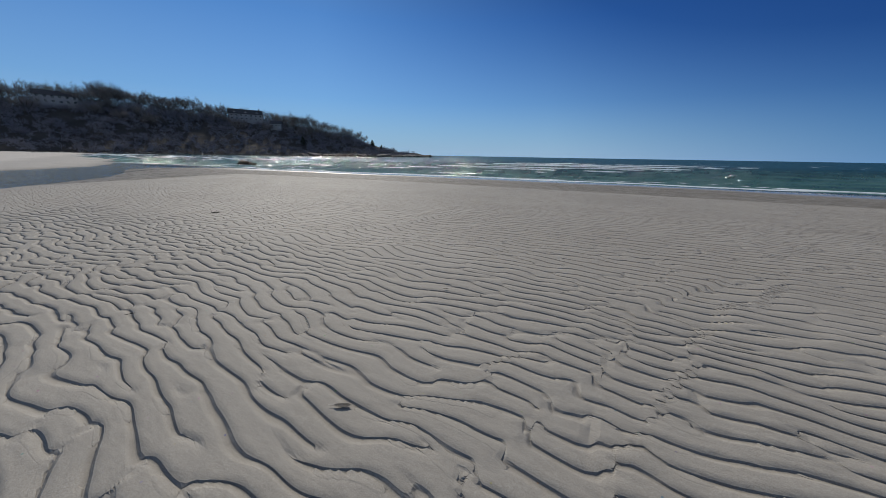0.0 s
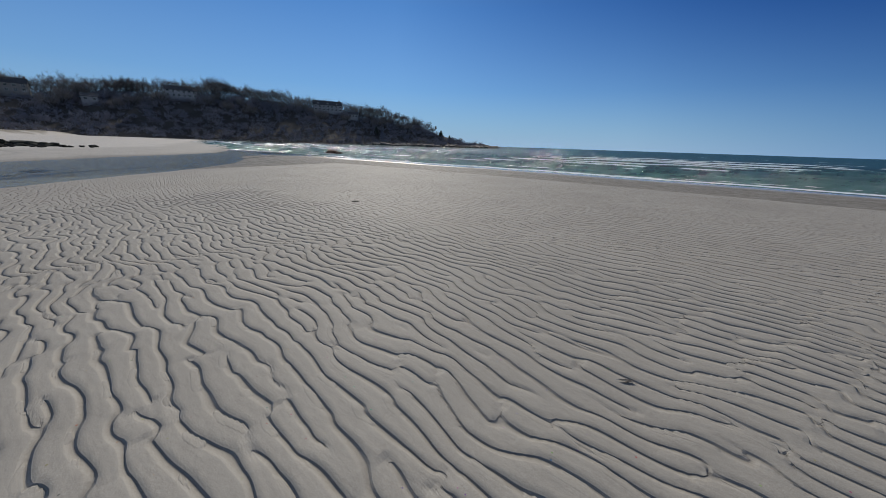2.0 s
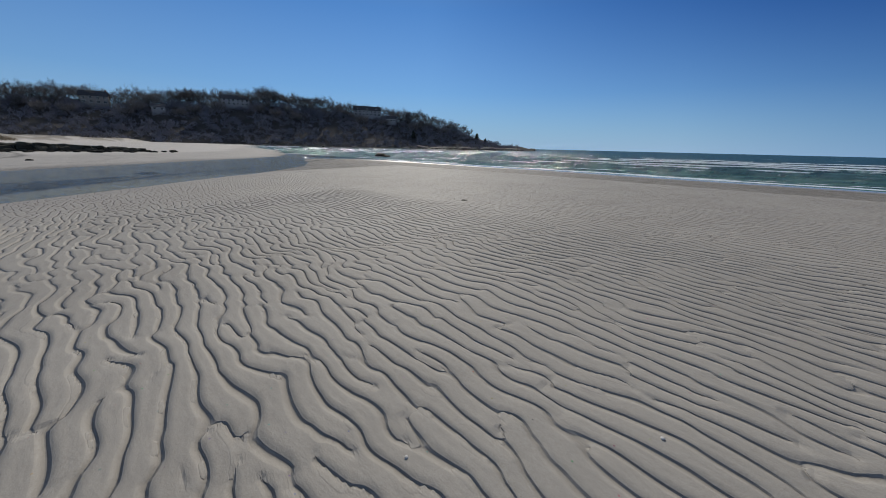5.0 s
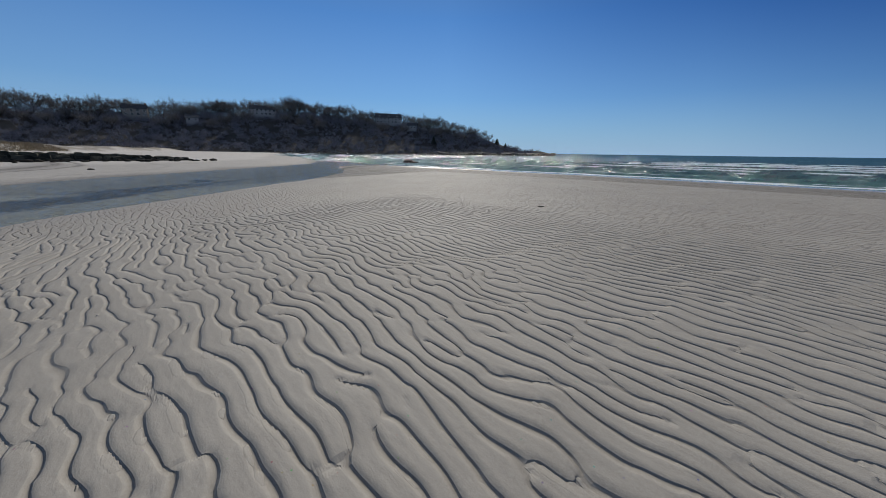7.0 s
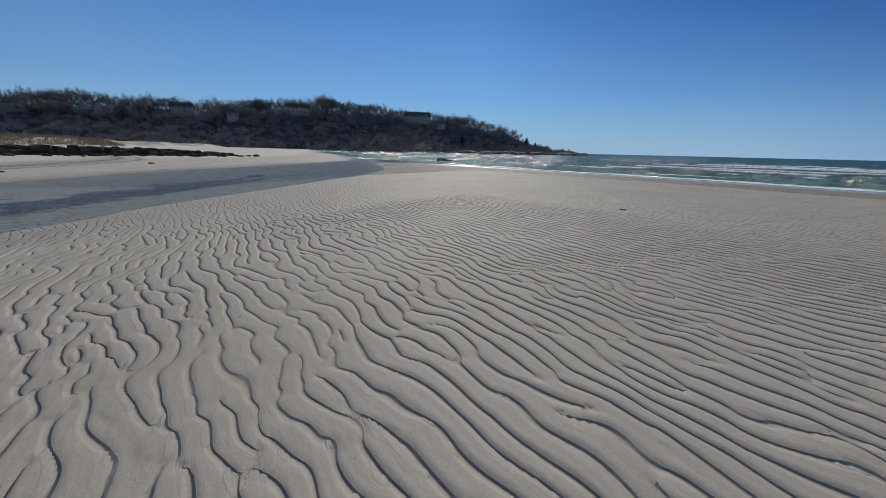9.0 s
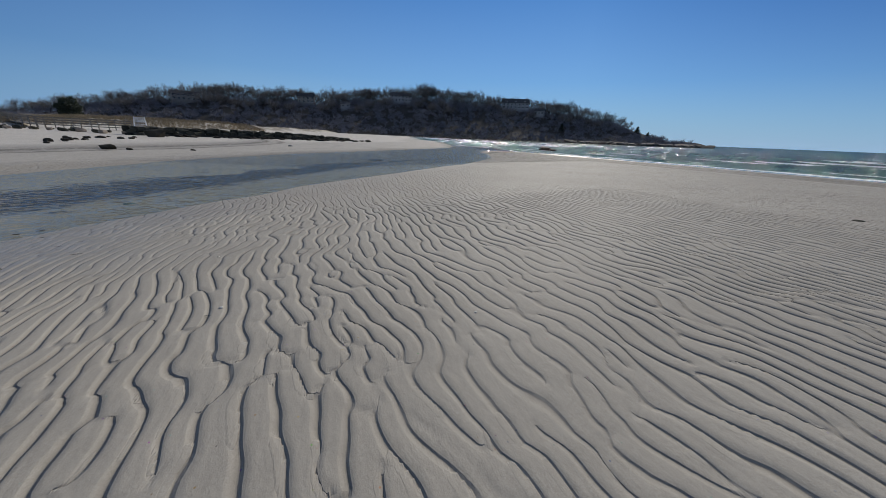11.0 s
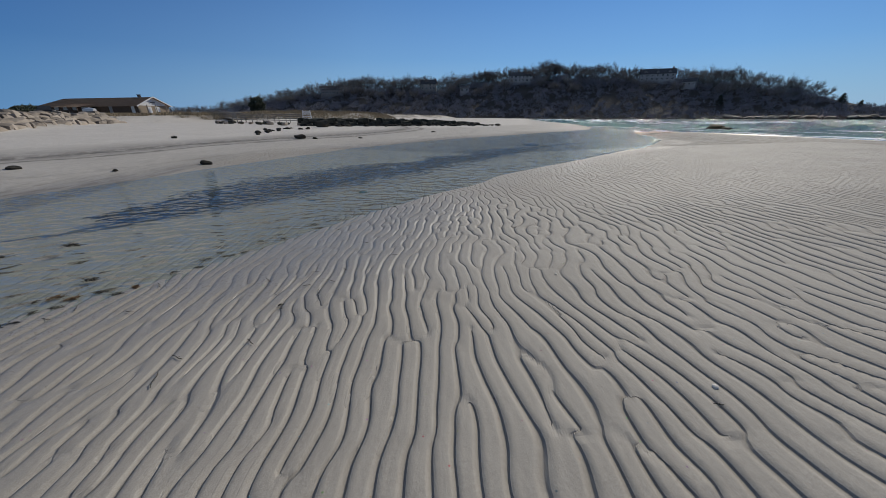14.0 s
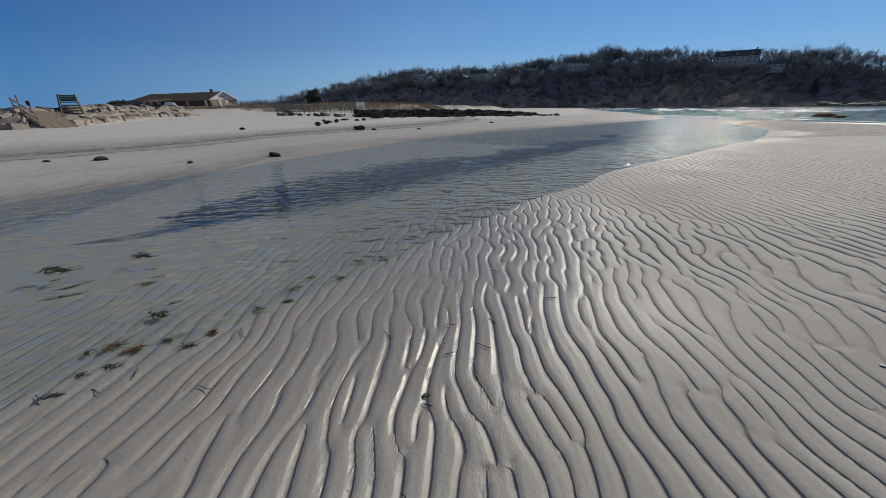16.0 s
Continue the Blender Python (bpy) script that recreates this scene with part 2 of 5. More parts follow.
def stream_material():
    """Clear shallow water: what lies below shows through, the sky glances off."""
    m, n, l, p = node_mat("clear_water")
    n.remove(p)
    out = n["Material Output"]
    clear, gloss, fr, mx = n.new("ShaderNodeBsdfTransparent"), n.new("ShaderNodeBsdfGlossy"), n.new("ShaderNodeFresnel"), n.new("ShaderNodeMixShader")
    clear.inputs["Color"].default_value = (0.78, 0.91, 0.95, 1)
    gloss.inputs["Roughness"].default_value = 0.05
    fr.inputs["IOR"].default_value = 1.9
    # cusped wavelets across the current, with finer ones between
    v = coords(n, l, (1, 0.5, 1), 25)
    b = noise_tex(n, l, v, 14, 3, 0.6)
    warp = n.new("ShaderNodeTexNoise")
    warp.inputs["Scale"].default_value = 2.0
    l.new(v, warp.inputs["Vector"])
    shift = n.new("ShaderNodeVectorMath")
    shift.operation = "MULTIPLY_ADD"
    shift.inputs[1].default_value = (0.35, 0.35, 0)
    l.new(warp.outputs["Color"], shift.inputs[0])
    l.new(v, shift.inputs[2])
    cell = n.new("ShaderNodeTexVoronoi")
    cell.feature = "SMOOTH_F1"
    cell.inputs["Scale"].default_value, cell.inputs["Smoothness"].default_value = 6.5, 0.2
    l.new(shift.outputs[0], cell.inputs["Vector"])
    wv = n.new("ShaderNodeTexWave")
    wv.wave_type, wv.bands_direction = "BANDS", "Y"
    wv.inputs["Scale"].default_value, wv.inputs["Distortion"].default_value, wv.inputs["Detail"].default_value, wv.inputs["Detail Scale"].default_value = 1.1, 8.0, 3.0, 1.3
    l.new(coords(n, l, (0.6, 1, 1), 62), wv.inputs["Vector"])
    bp = n.new("ShaderNodeBump")
    bp.inputs["Distance"].default_value = 0.06
    l.new(maths(n, l, "ADD", maths(n, l, "MULTIPLY", wv.outputs["Fac"], 0.12), maths(n, l, "ADD", maths(n, l, "MULTIPLY", cell.outputs["Distance"], 0.95), maths(n, l, "MULTIPLY", b, 0.16))), bp.inputs["Height"])
    l.new(bp.outputs["Normal"], gloss.inputs["Normal"])
    l.new(bp.outputs["Normal"], fr.inputs["Normal"])
    l.new(fr.outputs["Fac"], mx.inputs["Fac"])
    # a pale blue-grey diffuse share, added to brighten the water
    pale_diffuse, paled = n.new("ShaderNodeBsdfDiffuse"), n.new("ShaderNodeMixShader")
    pale_diffuse.inputs["Color"].default_value, paled.inputs["Fac"].default_value = (0.46, 0.58, 0.62, 1), 0.07
    l.new(clear.outputs["BSDF"], paled.inputs[1])
    l.new(pale_diffuse.outputs["BSDF"], paled.inputs[2])
    l.new(paled.outputs["Shader"], mx.inputs[1])
    l.new(gloss.outputs["BSDF"], mx.inputs[2])
    l.new(mx.outputs["Shader"], out.inputs["Surface"])
    return m


def sea_material():
    """Choppy sea: a green-blue body, foam, and the broken shine of small facets."""
    m, n, l, p = node_mat("sea_water")
    n.remove(p)
    v = coords(n, l)
    foam, shoal = n.new("ShaderNodeAttribute"), n.new("ShaderNodeAttribute")
    foam.attribute_name, shoal.attribute_name = "foam", "shoal"
    chop = noise_tex(n, l, coords(n, l, (0.3, 1, 1), -33), 0.7, 4, 0.6)
    deep = ramp(n, l, chop, [(0.35, (0.006, 0.04, 0.055)), (0.65, (0.014, 0.075, 0.092))])
    pale = ramp(n, l, chop, [(0.35, (0.035, 0.11, 0.10)), (0.65, (0.075, 0.17, 0.15))])
    body = mix(n, l, shoal.outputs["Fac"], deep, pale)
    lace = noise_tex(n, l, v, 2.2, 5, 0.7)
    f = maths(n, l, "MULTIPLY", maths(n, l, "SUBTRACT", maths(n, l, "ADD", foam.outputs["Fac"], maths(n, l, "MULTIPLY", lace, 0.9)), 0.93), 3.4, True)
    body_sh, shine, mx = n.new("ShaderNodeBsdfDiffuse"), n.new("ShaderNodeBsdfGlossy"), n.new("ShaderNodeMixShader")
    l.new(mix(n, l, f, body, (0.74, 0.81, 0.85)), body_sh.inputs["Color"])
    shine.inputs["Roughness"].default_value = 0.11
    w = coords(n, l, (1, 0.4, 1), -34)
    a, b = noise_tex(n, l, w, 0.5, 6, 0.7), noise_tex(n, l, w, 3.0, 6, 0.75)
    bp = n.new("ShaderNodeBump")
    bp.inputs["Distance"].default_value = 0.5
    l.new(maths(n, l, "ADD", maths(n, l, "MULTIPLY", a, 1.6), maths(n, l, "MULTIPLY", b, 0.55)), bp.inputs["Height"])
    l.new(bp.outputs["Normal"], shine.inputs["Normal"])
    l.new(maths(n, l, "SUBTRACT", 0.26, maths(n, l, "MULTIPLY", f, 0.2)), mx.inputs["Fac"])
    l.new(body_sh.outputs["BSDF"], mx.inputs[1])
    l.new(shine.outputs["BSDF"], mx.inputs[2])
    l.new(mx.outputs["Shader"], n["Material Output"].inputs["Surface"])
    return m


SAND, STREAM, SEA = sand_material(), stream_material(), sea_material()
HILL = plain("leaf_litter_slope", (0.06, 0.056, 0.052), (0.11, 0.10, 0.09), 0.08, 0.95, 0.2, gloss=0.1)
BARK = plain("grey_bark", (0.055, 0.048, 0.042), (0.12, 0.105, 0.09), 1.5, 0.9, 0.02)
TWIG = plain("bare_twigs", (0.16, 0.148, 0.14), (0.28, 0.26, 0.245), 0.3, 0.9, 0.0, per_object=0.3)
# paled and blued beyond the twigs' own brown, haze put into the colour
BRUSH = plain("bare_brush", (0.21, 0.21, 0.24), (0.34, 0.335, 0.37), 0.05, 0.95, 0.0, gloss=0.1)
NEEDLE = plain("pine_needles", (0.022, 0.032, 0.018), (0.055, 0.068, 0.04), 1.0, 0.8, 0.0)
JETTY = plain("algae_dark_granite", (0.03, 0.031, 0.024), (0.115, 0.108, 0.082), 0.8, 0.85, 0.04, per_object=0.4, gloss=0.15)
STONE = plain("tan_granite", (0.14, 0.117, 0.094), (0.34, 0.29, 0.235), 0.9, 0.85, 0.03, per_object=0.45)
WETSTONE = plain("weed_dark_rock", (0.016, 0.016, 0.013), (0.07, 0.063, 0.05), 1.4, 0.85, 0.05, per_object=0.35, gloss=0.12)
SHORE_ROCK = plain("grey_ledge_rock", (0.05, 0.047, 0.043), (0.20, 0.185, 0.165), 0.5, 0.8, 0.08, per_object=0.3)
GREYWOOD = plain("weathered_grey_wood", (0.16, 0.145, 0.125), (0.33, 0.30, 0.265), 3.0, 0.85, 0.004, (1, 1, 6))
OLDWOOD = plain("grey_green_old_timber", (0.085, 0.085, 0.065), (0.19, 0.185, 0.15), 3.0, 0.85, 0.004, (1, 1, 6))
TANWOOD = plain("new_tan_timber", (0.23, 0.18, 0.125), (0.42, 0.34, 0.25), 3.0, 0.8, 0.004, (6, 1, 1))
DARKWOOD = plain("brown_shingle_siding", (0.075, 0.048, 0.033), (0.16, 0.105, 0.072), 2.0, 0.85, 0.01)
WHITE = plain("white_paint", (0.68, 0.68, 0.67), (0.82, 0.82, 0.81), 2.0, 0.55, 0.002)
SHINGLE = plain("brown_roof_shingles", (0.26, 0.18, 0.125), (0.40, 0.285, 0.20), 1.6, 0.9, 0.02)
SLATE = plain("grey_roof_shingles", (0.05, 0.05, 0.055), (0.12, 0.12, 0.125), 1.2, 0.85, 0.02)
CLAP = plain("pale_grey_clapboard", (0.28, 0.28, 0.29), (0.42, 0.42, 0.43), 0.8, 0.8, 0.01)
CLAPDARK = plain("weathered_cedar_siding", (0.22, 0.20, 0.18), (0.36, 0.33, 0.30), 0.8, 0.85, 0.01)
BRICK = plain("red_brown_brick", (0.12, 0.06, 0.045), (0.24, 0.13, 0.10), 1.5, 0.9, 0.01)
METAL = plain("dark_painted_steel", (0.03, 0.032, 0.035), (0.07, 0.072, 0.075), 4.0, 0.5, 0.001, metal=0.6)
GRASSY = plain("dry_beach_grass", (0.20, 0.155, 0.095), (0.42, 0.34, 0.22), 0.6, 0.9, 0.0)
WEED = plain("dark_eelgrass", (0.012, 0.011, 0.008), (0.05, 0.042, 0.026), 14, 0.75, 0.001, per_object=0.3)
RUST = plain("rusty_brown_seaweed", (0.05, 0.026, 0.009), (0.17, 0.095, 0.03), 14, 0.5, 0.001)
SHELL = plain("chalky_shell", (0.5, 0.47, 0.42), (0.78, 0.75, 0.70), 30, 0.6, 0.001)
GREENROCK = plain("algae_green_stone", (0.015, 0.06, 0.035), (0.05, 0.13, 0.08), 5, 0.7, 0.01)


def glass_material():
    m, n, l, p = node_mat("window_glass")
    p.inputs["Base Color"].default_value = (0.02, 0.025, 0.03, 1)
    p.inputs["Roughness"].default_value = 0.06
    return m


GLASS = glass_material()

# ---- helpers for building ----
def fill(me, co, faces):
    """Vertices and faces of one count of corners, as arrays, into an empty mesh."""
    k = faces.shape[1]
    me.vertices.add(len(co))
    me.vertices.foreach_set("co", co.reshape(-1).astype(np.float32))
    me.loops.add(faces.size)
    me.loops.foreach_set("vertex_index", faces.reshape(-1).astype(np.int32))
    me.polygons.add(len(faces))
    me.polygons.foreach_set("loop_start", np.arange(0, faces.size, k, dtype=np.int32))
    me.update(calc_edges=True)


def part(name, bm, material, parent=None, label=""):
    me = bpy.data.meshes.new(name)
    if isinstance(bm, tuple):
        fill(me, np.asarray(bm[0]), np.asarray(bm[1]))
    else:
        bm.to_mesh(me)
        bm.free()
    me.materials.append(material)
    ob = new(name, me)
    if parent is not None:
        ob.parent = parent
    if label:
        tagged(ob, label)
    return ob


def box(bm, size, at=(0, 0, 0), turn=(0, 0, 0), bevel=0.0):
    m = pose(*at, *turn) @ Matrix.Diagonal((*size, 1))
    made = bmesh.ops.create_cube(bm, size=1, matrix=m)["verts"]
    if bevel:
        edges = list({e for v in made for e in v.link_edges})
        bmesh.ops.bevel(bm, geom=edges, offset=bevel, segments=1, affect="EDGES")
    return bm


def bar(bm, a, b, r0, r1=None, sides=6):
    a, b = Vector(a), Vector(b)
    q = (b - a).to_track_quat("Z", "Y").to_matrix().to_4x4()
    m = Matrix.Translation((a + b) / 2) @ q
    bmesh.ops.create_cone(bm, cap_ends=True, segments=sides, radius1=r0, radius2=r0 if r1 is None else r1, depth=(b - a).length, matrix=m)
    return bm


def beam(bm, a, b, w, h):
    """A squared timber from a to b."""
    a, b = Vector(a), Vector(b)
    q = (b - a).to_track_quat("X", "Z").to_matrix().to_4x4()
    bmesh.ops.create_cube(bm, size=1, matrix=Matrix.Translation((a + b) / 2) @ q @ Matrix.Diagonal(((b - a).length, w, h, 1)))
    return bm


def prism(bm, outline, depth, m=Matrix()):
    """An outline in x, z drawn out along y."""
    f = [bm.verts.new(m @ Vector((x, 0, z))) for x, z in outline]
    b = [bm.verts.new(m @ Vector((x, depth, z))) for x, z in outline]
    bm.faces.new(f)
    bm.faces.new(b[::-1])
    for i in range(len(f)):
        j = (i + 1) % len(f)
        bm.faces.new((f[j], f[i], b[i], b[j]))
    bmesh.ops.recalc_face_normals(bm, faces=bm.faces)
    return bm


def thing(name, label, category, at=(0, 0, 0), turn=0.0, group="", kind=""):
    ob = new(name)
    ob.empty_display_size = 0.2
    ob.matrix_world = pose(*at, 0, 0, turn)
    return tagged(ob, label, category, group, kind)


# ---- the lie of the land ----
WATER = -0.46
NEAR_Y = (-60, -12, -4.1, -3, -2, -0.9, 0.3, 2, 4.5, 8, 12, 18, 22, 26, 30, 37, 43, 60)
NEAR_X = (-10, -14.2, -15.0, -15.1, -15.4, -15.8, -16.2, -16.7, -17.4, -18.0, -18.5, -19.0, -19.8, -21.0, -23.5, -28.5, -32.5, -42)
FAR_Y = (-60, -12, -7.2, -5.5, -3.4, -1.7, 0, 2, 5, 10, 15, 25, 42, 50, 58, 75, 190, 300)
FAR_X = (-15, -20, -21.6, -22.2, -23.4, -24.7, -25.8, -26.9, -28.7, -30.3, -31.5, -33.0, -35.5, -40, -46, -58, -150, -230)
SEA_X = (-400, -40, -33, -28, -22.5, -17, -8, 0, 8, 17, 23, 90, 400)
SEA_Y = (20, 33, 40, 42.5, 42.3, 41.0, 36.6, 32.3, 27.7, 22.0, 17.0, -42, -320)
# the foot of sea wall and dunes
FOOT_Y = (-120, -45, -25, -15.5, -14.0, -13.4, -12.9, -11.5, -8, 5, 20, 50, 90, 150, 400)
FOOT_X = (-40, -44, -47, -48.5, -51, -60, -72, -82, -88, -88, -91, -105, -140, -195, -420)


TABLES = {}


def grid_noise(x, y, scale, seed):
    """Smooth value noise on arrays, -1 to 1."""
    if seed not in TABLES:
        TABLES[seed] = np.random.default_rng(seed).uniform(-1, 1, (256, 256))
    table = TABLES[seed]
    u, v = x / scale, y / scale
    i, j = np.floor(u).astype(int), np.floor(v).astype(int)
    a, b = u - i, v - j
    a, b = a * a * (3 - 2 * a), b * b * (3 - 2 * b)
    g = lambda p, q: table[p % 256, q % 256]
    return (g(i, j) * (1 - a) + g(i + 1, j) * a) * (1 - b) + (g(i, j + 1) * (1 - a) + g(i + 1, j + 1) * a) * b


def smooth(lo, hi, v):
    s = np.clip((v - lo) / (hi - lo), 0, 1)
    return s * s * (3 - 2 * s)


def land(x, y):
    """The height of the ground without its ripples."""
    x, y = np.asarray(x, float), np.asarray(y, float)
    wob = 0.12 * grid_noise(x, y, 1.7, 3) + 0.2 * grid_noise(x, y, 5.0, 4)
    near, far = x - np.interp(y, NEAR_Y, NEAR_X) + wob, np.interp(y, FAR_Y, FAR_X) - x + wob
    flat = WATER + np.where(near > 0, 0.029 * near, 0.055 * near)
    seaward = (np.interp(x, SEA_X, SEA_Y) - y) * 0.82 + wob
    shore = WATER + np.where(seaward > 0, 0.035 * seaward, 0.03 * seaward)
    d = flat - shore
    low = np.where(np.abs(d) < 0.3, np.minimum(flat, shore) - (0.3 - np.abs(d)) ** 2 / 1.2, np.minimum(flat, shore))
    bank = WATER + np.where(far > 0, 0.75 * (1 - np.exp(-far * 0.030)), 0.05 * far)
    z = np.maximum(low, bank)
    bed = np.where(seaward > -2, WATER - 0.27 + 0.02 * grid_noise(x, y, 3, 7), WATER - 2.5)
    z = np.maximum(z, bed)
    # dunes and the made ground behind the sea wall
    steep = np.interp(y + 0.7, FOOT_Y, FOOT_X) - np.interp(y - 0.7, FOOT_Y, FOOT_X)
    back = (np.interp(y, FOOT_Y, FOOT_X) - x) / np.sqrt(1 + (steep / 1.4) ** 2)
    high = (1 - 0.6 * smooth(-16, -27, y)) * np.interp(x, (-105, -80, -60, -45), (1.5, 1.25, 0.95, 0.7)) * (1 - smooth(0, 15, y)) + (2.1 - 0.2 * smooth(60, 140, y)) * smooth(0, 17, y)
    step = smooth(0.7, 3.6 + 10.0 * smooth(-8, 8, y), back)
    dune = step * (high - 0.25) + np.clip(back - 4, 0, 130) * 0.006 * (1 - smooth(0, 60, y)) * smooth(-48, -24, y) * smooth(-85, -125, x)
    dune = dune + step * (0.35 * grid_noise(x, y, 9, 11) + 0.15 * grid_noise(x, y, 3, 12)) * smooth(-12, 6, y)
    dune = dune - 0.8 * smooth(5, 12, back) * (1 - smooth(-12, -8, y)) * smooth(-100, -80, x)
    return z + np.where(back > 0, dune, 0)


def ripple_tile(n=1024, size=20.48):
    """Sand ripples with forks and ends: narrow-band noise about one spacing, kept as amplitude and phase."""
    rng = np.random.default_rng(5)
    k = np.fft.fftfreq(n, size / n)
    ku, kv = np.meshgrid(k, k, indexing="ij")
    band = np.exp(-((ku - 6.5) / 1.45) ** 2 / 2 - (kv / 1.5) ** 2 / 2)
    a = np.fft.ifft2(band * (rng.normal(size=(n, n)) + 1j * rng.normal(size=(n, n))))
    return a / np.abs(a).mean()


TILE = ripple_tile()
CX, CY = -math.sin(radians(CREST)), math.cos(radians(CREST))


def ripples(x, y):
    w1, w2 = grid_noise(x, y, 2.6, 21), grid_noise(x, y, 0.6, 22)
    u = x * CY - y * CX + 0.18 * w1 + 0.075 * w2 + 0.03 * grid_noise(x, y, 0.33, 27) + 0.5 * grid_noise(x, y, 6.0, 24)
    v = x * CX + y * CY
    # in places the crests are broken into short lengths, set off against one another at low cross ridges
    cross = (v + 0.4 * u + 0.3 * grid_noise(x, y, 1.1, 28) + 0.10 * grid_noise(x, y, 0.35, 29)) / 0.5
    cell = np.floor(cross)
    slip = lambda c: (np.sin(c * 12.9898) * 43758.5453) % 1.0 - 0.5
    along, broken = cross - cell, smooth(-0.35, 0.25, grid_noise(x, y, 1.9, 30) + 0.25 - 1.1 * smooth(-6.0, -9.0, x))
    u = u + 0.15 * broken * (slip(cell) + (slip(cell + 1) - slip(cell)) * smooth(0.66, 1.0, along))
    brink = broken * smooth(0.72, 0.86, along) * (1 - smooth(0.86, 1.0, along)) * smooth(-0.3, 0.3, grid_noise(x, y, 0.4, 38))
    v = v + 0.3 * grid_noise(x, y, 1.9, 23)
    iu, iv = (u / 0.02) % 1024, (v / 0.02) % 1024
    i, j = iu.astype(int), iv.astype(int)
    a, b = iu - i, iv - j
    t = lambda p, q: TILE[p % 1024, q % 1024]
    wave = (t(i, j) * (1 - a) + t(i + 1, j) * a) * (1 - b) + (t(i, j + 1) * (1 - a) + t(i + 1, j + 1) * a) * b
    p = (np.angle(wave) + math.pi) / (2 * math.pi)
    full = np.tanh(4.5 * np.abs(wave))
    # the swell of the crest; its sharp brink is left to the fine relief of the sand.
    # here and there the hollow widens round a low island
    isle = smooth(0.10, 0.45, grid_noise(x, y, 0.17, 39)) * smooth(-0.5, 0.2, grid_noise(x, y, 1.4, 40))
    foot = 0.80 - 0.2 * isle
    mid = (p - 0.5 * (foot + 1.05)) / (0.5 * (1.05 - foot))
    island = isle * np.clip(1 - mid * mid, 0, 1)
    h = smooth(0.0, 0.3, p) * (1 - 0.15 * smooth(0.2, 0.6, p) - 0.85 * smooth(foot, 1.0, p)) + 0.3 * island
    h = (h - 0.5) * full
    h = h + 0.45 * brink * (h < 0.3)
    size = 0.0152 * (0.92 + 0.22 * grid_noise(x, y, 1.6, 25))
    calm = 1 - 0.35 * smooth(0.45, 0.75, grid_noise(x, y, 2.2, 26))
    return h * size * calm, p, full * calm, island


def spread(lo, hi, step, reach_lo, reach_hi, grow_lo, grow_hi, slow=0.0, limit=0.0, hold_lo=0.0, hold_hi=0.0):
    """Grid lines, close from lo to hi, widening to the step limit, even over hold_lo and hold_hi metres, then ever wider."""
    mid = list(np.arange(lo, hi, step))
    up, dn, s = [], [], step
    while (up[-1] if up else mid[-1]) < reach_hi:
        if s < limit or hold_hi <= 0:
            s *= slow if s < limit else grow_hi
        else:
            hold_hi -= s
        up.append((up[-1] if up else mid[-1]) + s)
    s = step
    while (dn[-1] if dn else mid[0]) > reach_lo:
        if s < limit or hold_lo <= 0:
            s *= slow if s < limit else grow_lo
        else:
            hold_lo -= s
        dn.append((dn[-1] if dn else mid[0]) - s)
    return np.array(dn[::-1] + mid + up)


def sheet(name, gx, gy, place, material, attributes=None, smooth_faces=True):
    X, Y = np.meshgrid(gx, gy, indexing="ij")
    co = place(X, Y)
    nx, ny = X.shape
    idx = np.arange(nx * ny).reshape(nx, ny)
    quads = np.stack((idx[:-1, :-1], idx[1:, :-1], idx[1:, 1:], idx[:-1, 1:]), -1).reshape(-1, 4)
    me = bpy.data.meshes.new(name)
    fill(me, co.reshape(-1, 3), quads)
    me.polygons.foreach_set("use_smooth", np.full(len(quads), smooth_faces))
    for key, values in (attributes or {}).items():
        me.attributes.new(key, "FLOAT", "POINT").data.foreach_set("value", values(co).reshape(-1).astype(np.float32))
    me.materials.append(material)
    return new(name, me)


# grid lines along and across the ripple crests
GU = spread(-10.8, 2.6, 0.0138, -900, 900, 1.06, 1.13, 1.02, 0.05, 3.0, 11.0)
GV = spread(-2.6, 12.6, 0.046, -900, 900, 1.13, 1.06, 1.025, 0.105, 4.0, 11.0)
gap = np.maximum(np.gradient(GU)[:, None], 0.5 * np.gradient(GV)[None, :])
RELIEF = 1 - smooth(0.026, 0.046, gap)
FINE = 1 - smooth(0.052, 0.066, gap)
GX, GY = np.meshgrid(GU, GV, indexing="ij")
GX, GY = GX * CY + GY * CX, GY * CY - GX * CX
HEIGHT, PHASE, FULL, ISLAND = ripples(GX, GY)


def ground_place(u, v):
    return np.stack((GX, GY, land(GX, GY) + HEIGHT * RELIEF), -1)


def over_water(c):
    return c[..., 2] - WATER


def wet(c):
    up = over_water(c) + 0.02 * grid_noise(c[..., 0], c[..., 1], 0.9, 31) + 0.03 * grid_noise(c[..., 0], c[..., 1], 4, 32)
    return 1 - smooth(0.0, 0.05, up)


def seep(c):
    """Sand that the falling stream has left soaked and shining along its near edge."""
    x, y = c[..., 0], c[..., 1]
    off = x - np.interp(y, NEAR_Y, NEAR_X) + 0.5 * grid_noise(x, y, 1.6, 35) + 0.2 * grid_noise(x, y, 0.4, 36)
    return smooth(-2.2, -0.6, off) * (1 - smooth(0.8, 3.6, off)) * (1 - smooth(-1.5, 3.5, y))


def swash(c):
    """The sheet of wet sand that each wave leaves shining along the sea."""
    x, y = c[..., 0], c[..., 1]
    off = (np.interp(x, SEA_X, SEA_Y) - y) * 0.82
    return (1 - smooth(2.2, 4.6, off + 0.7 * grid_noise(x, y, 6, 33) + 0.3 * grid_noise(x, y, 1.5, 34))) * smooth(-24, -13, x)


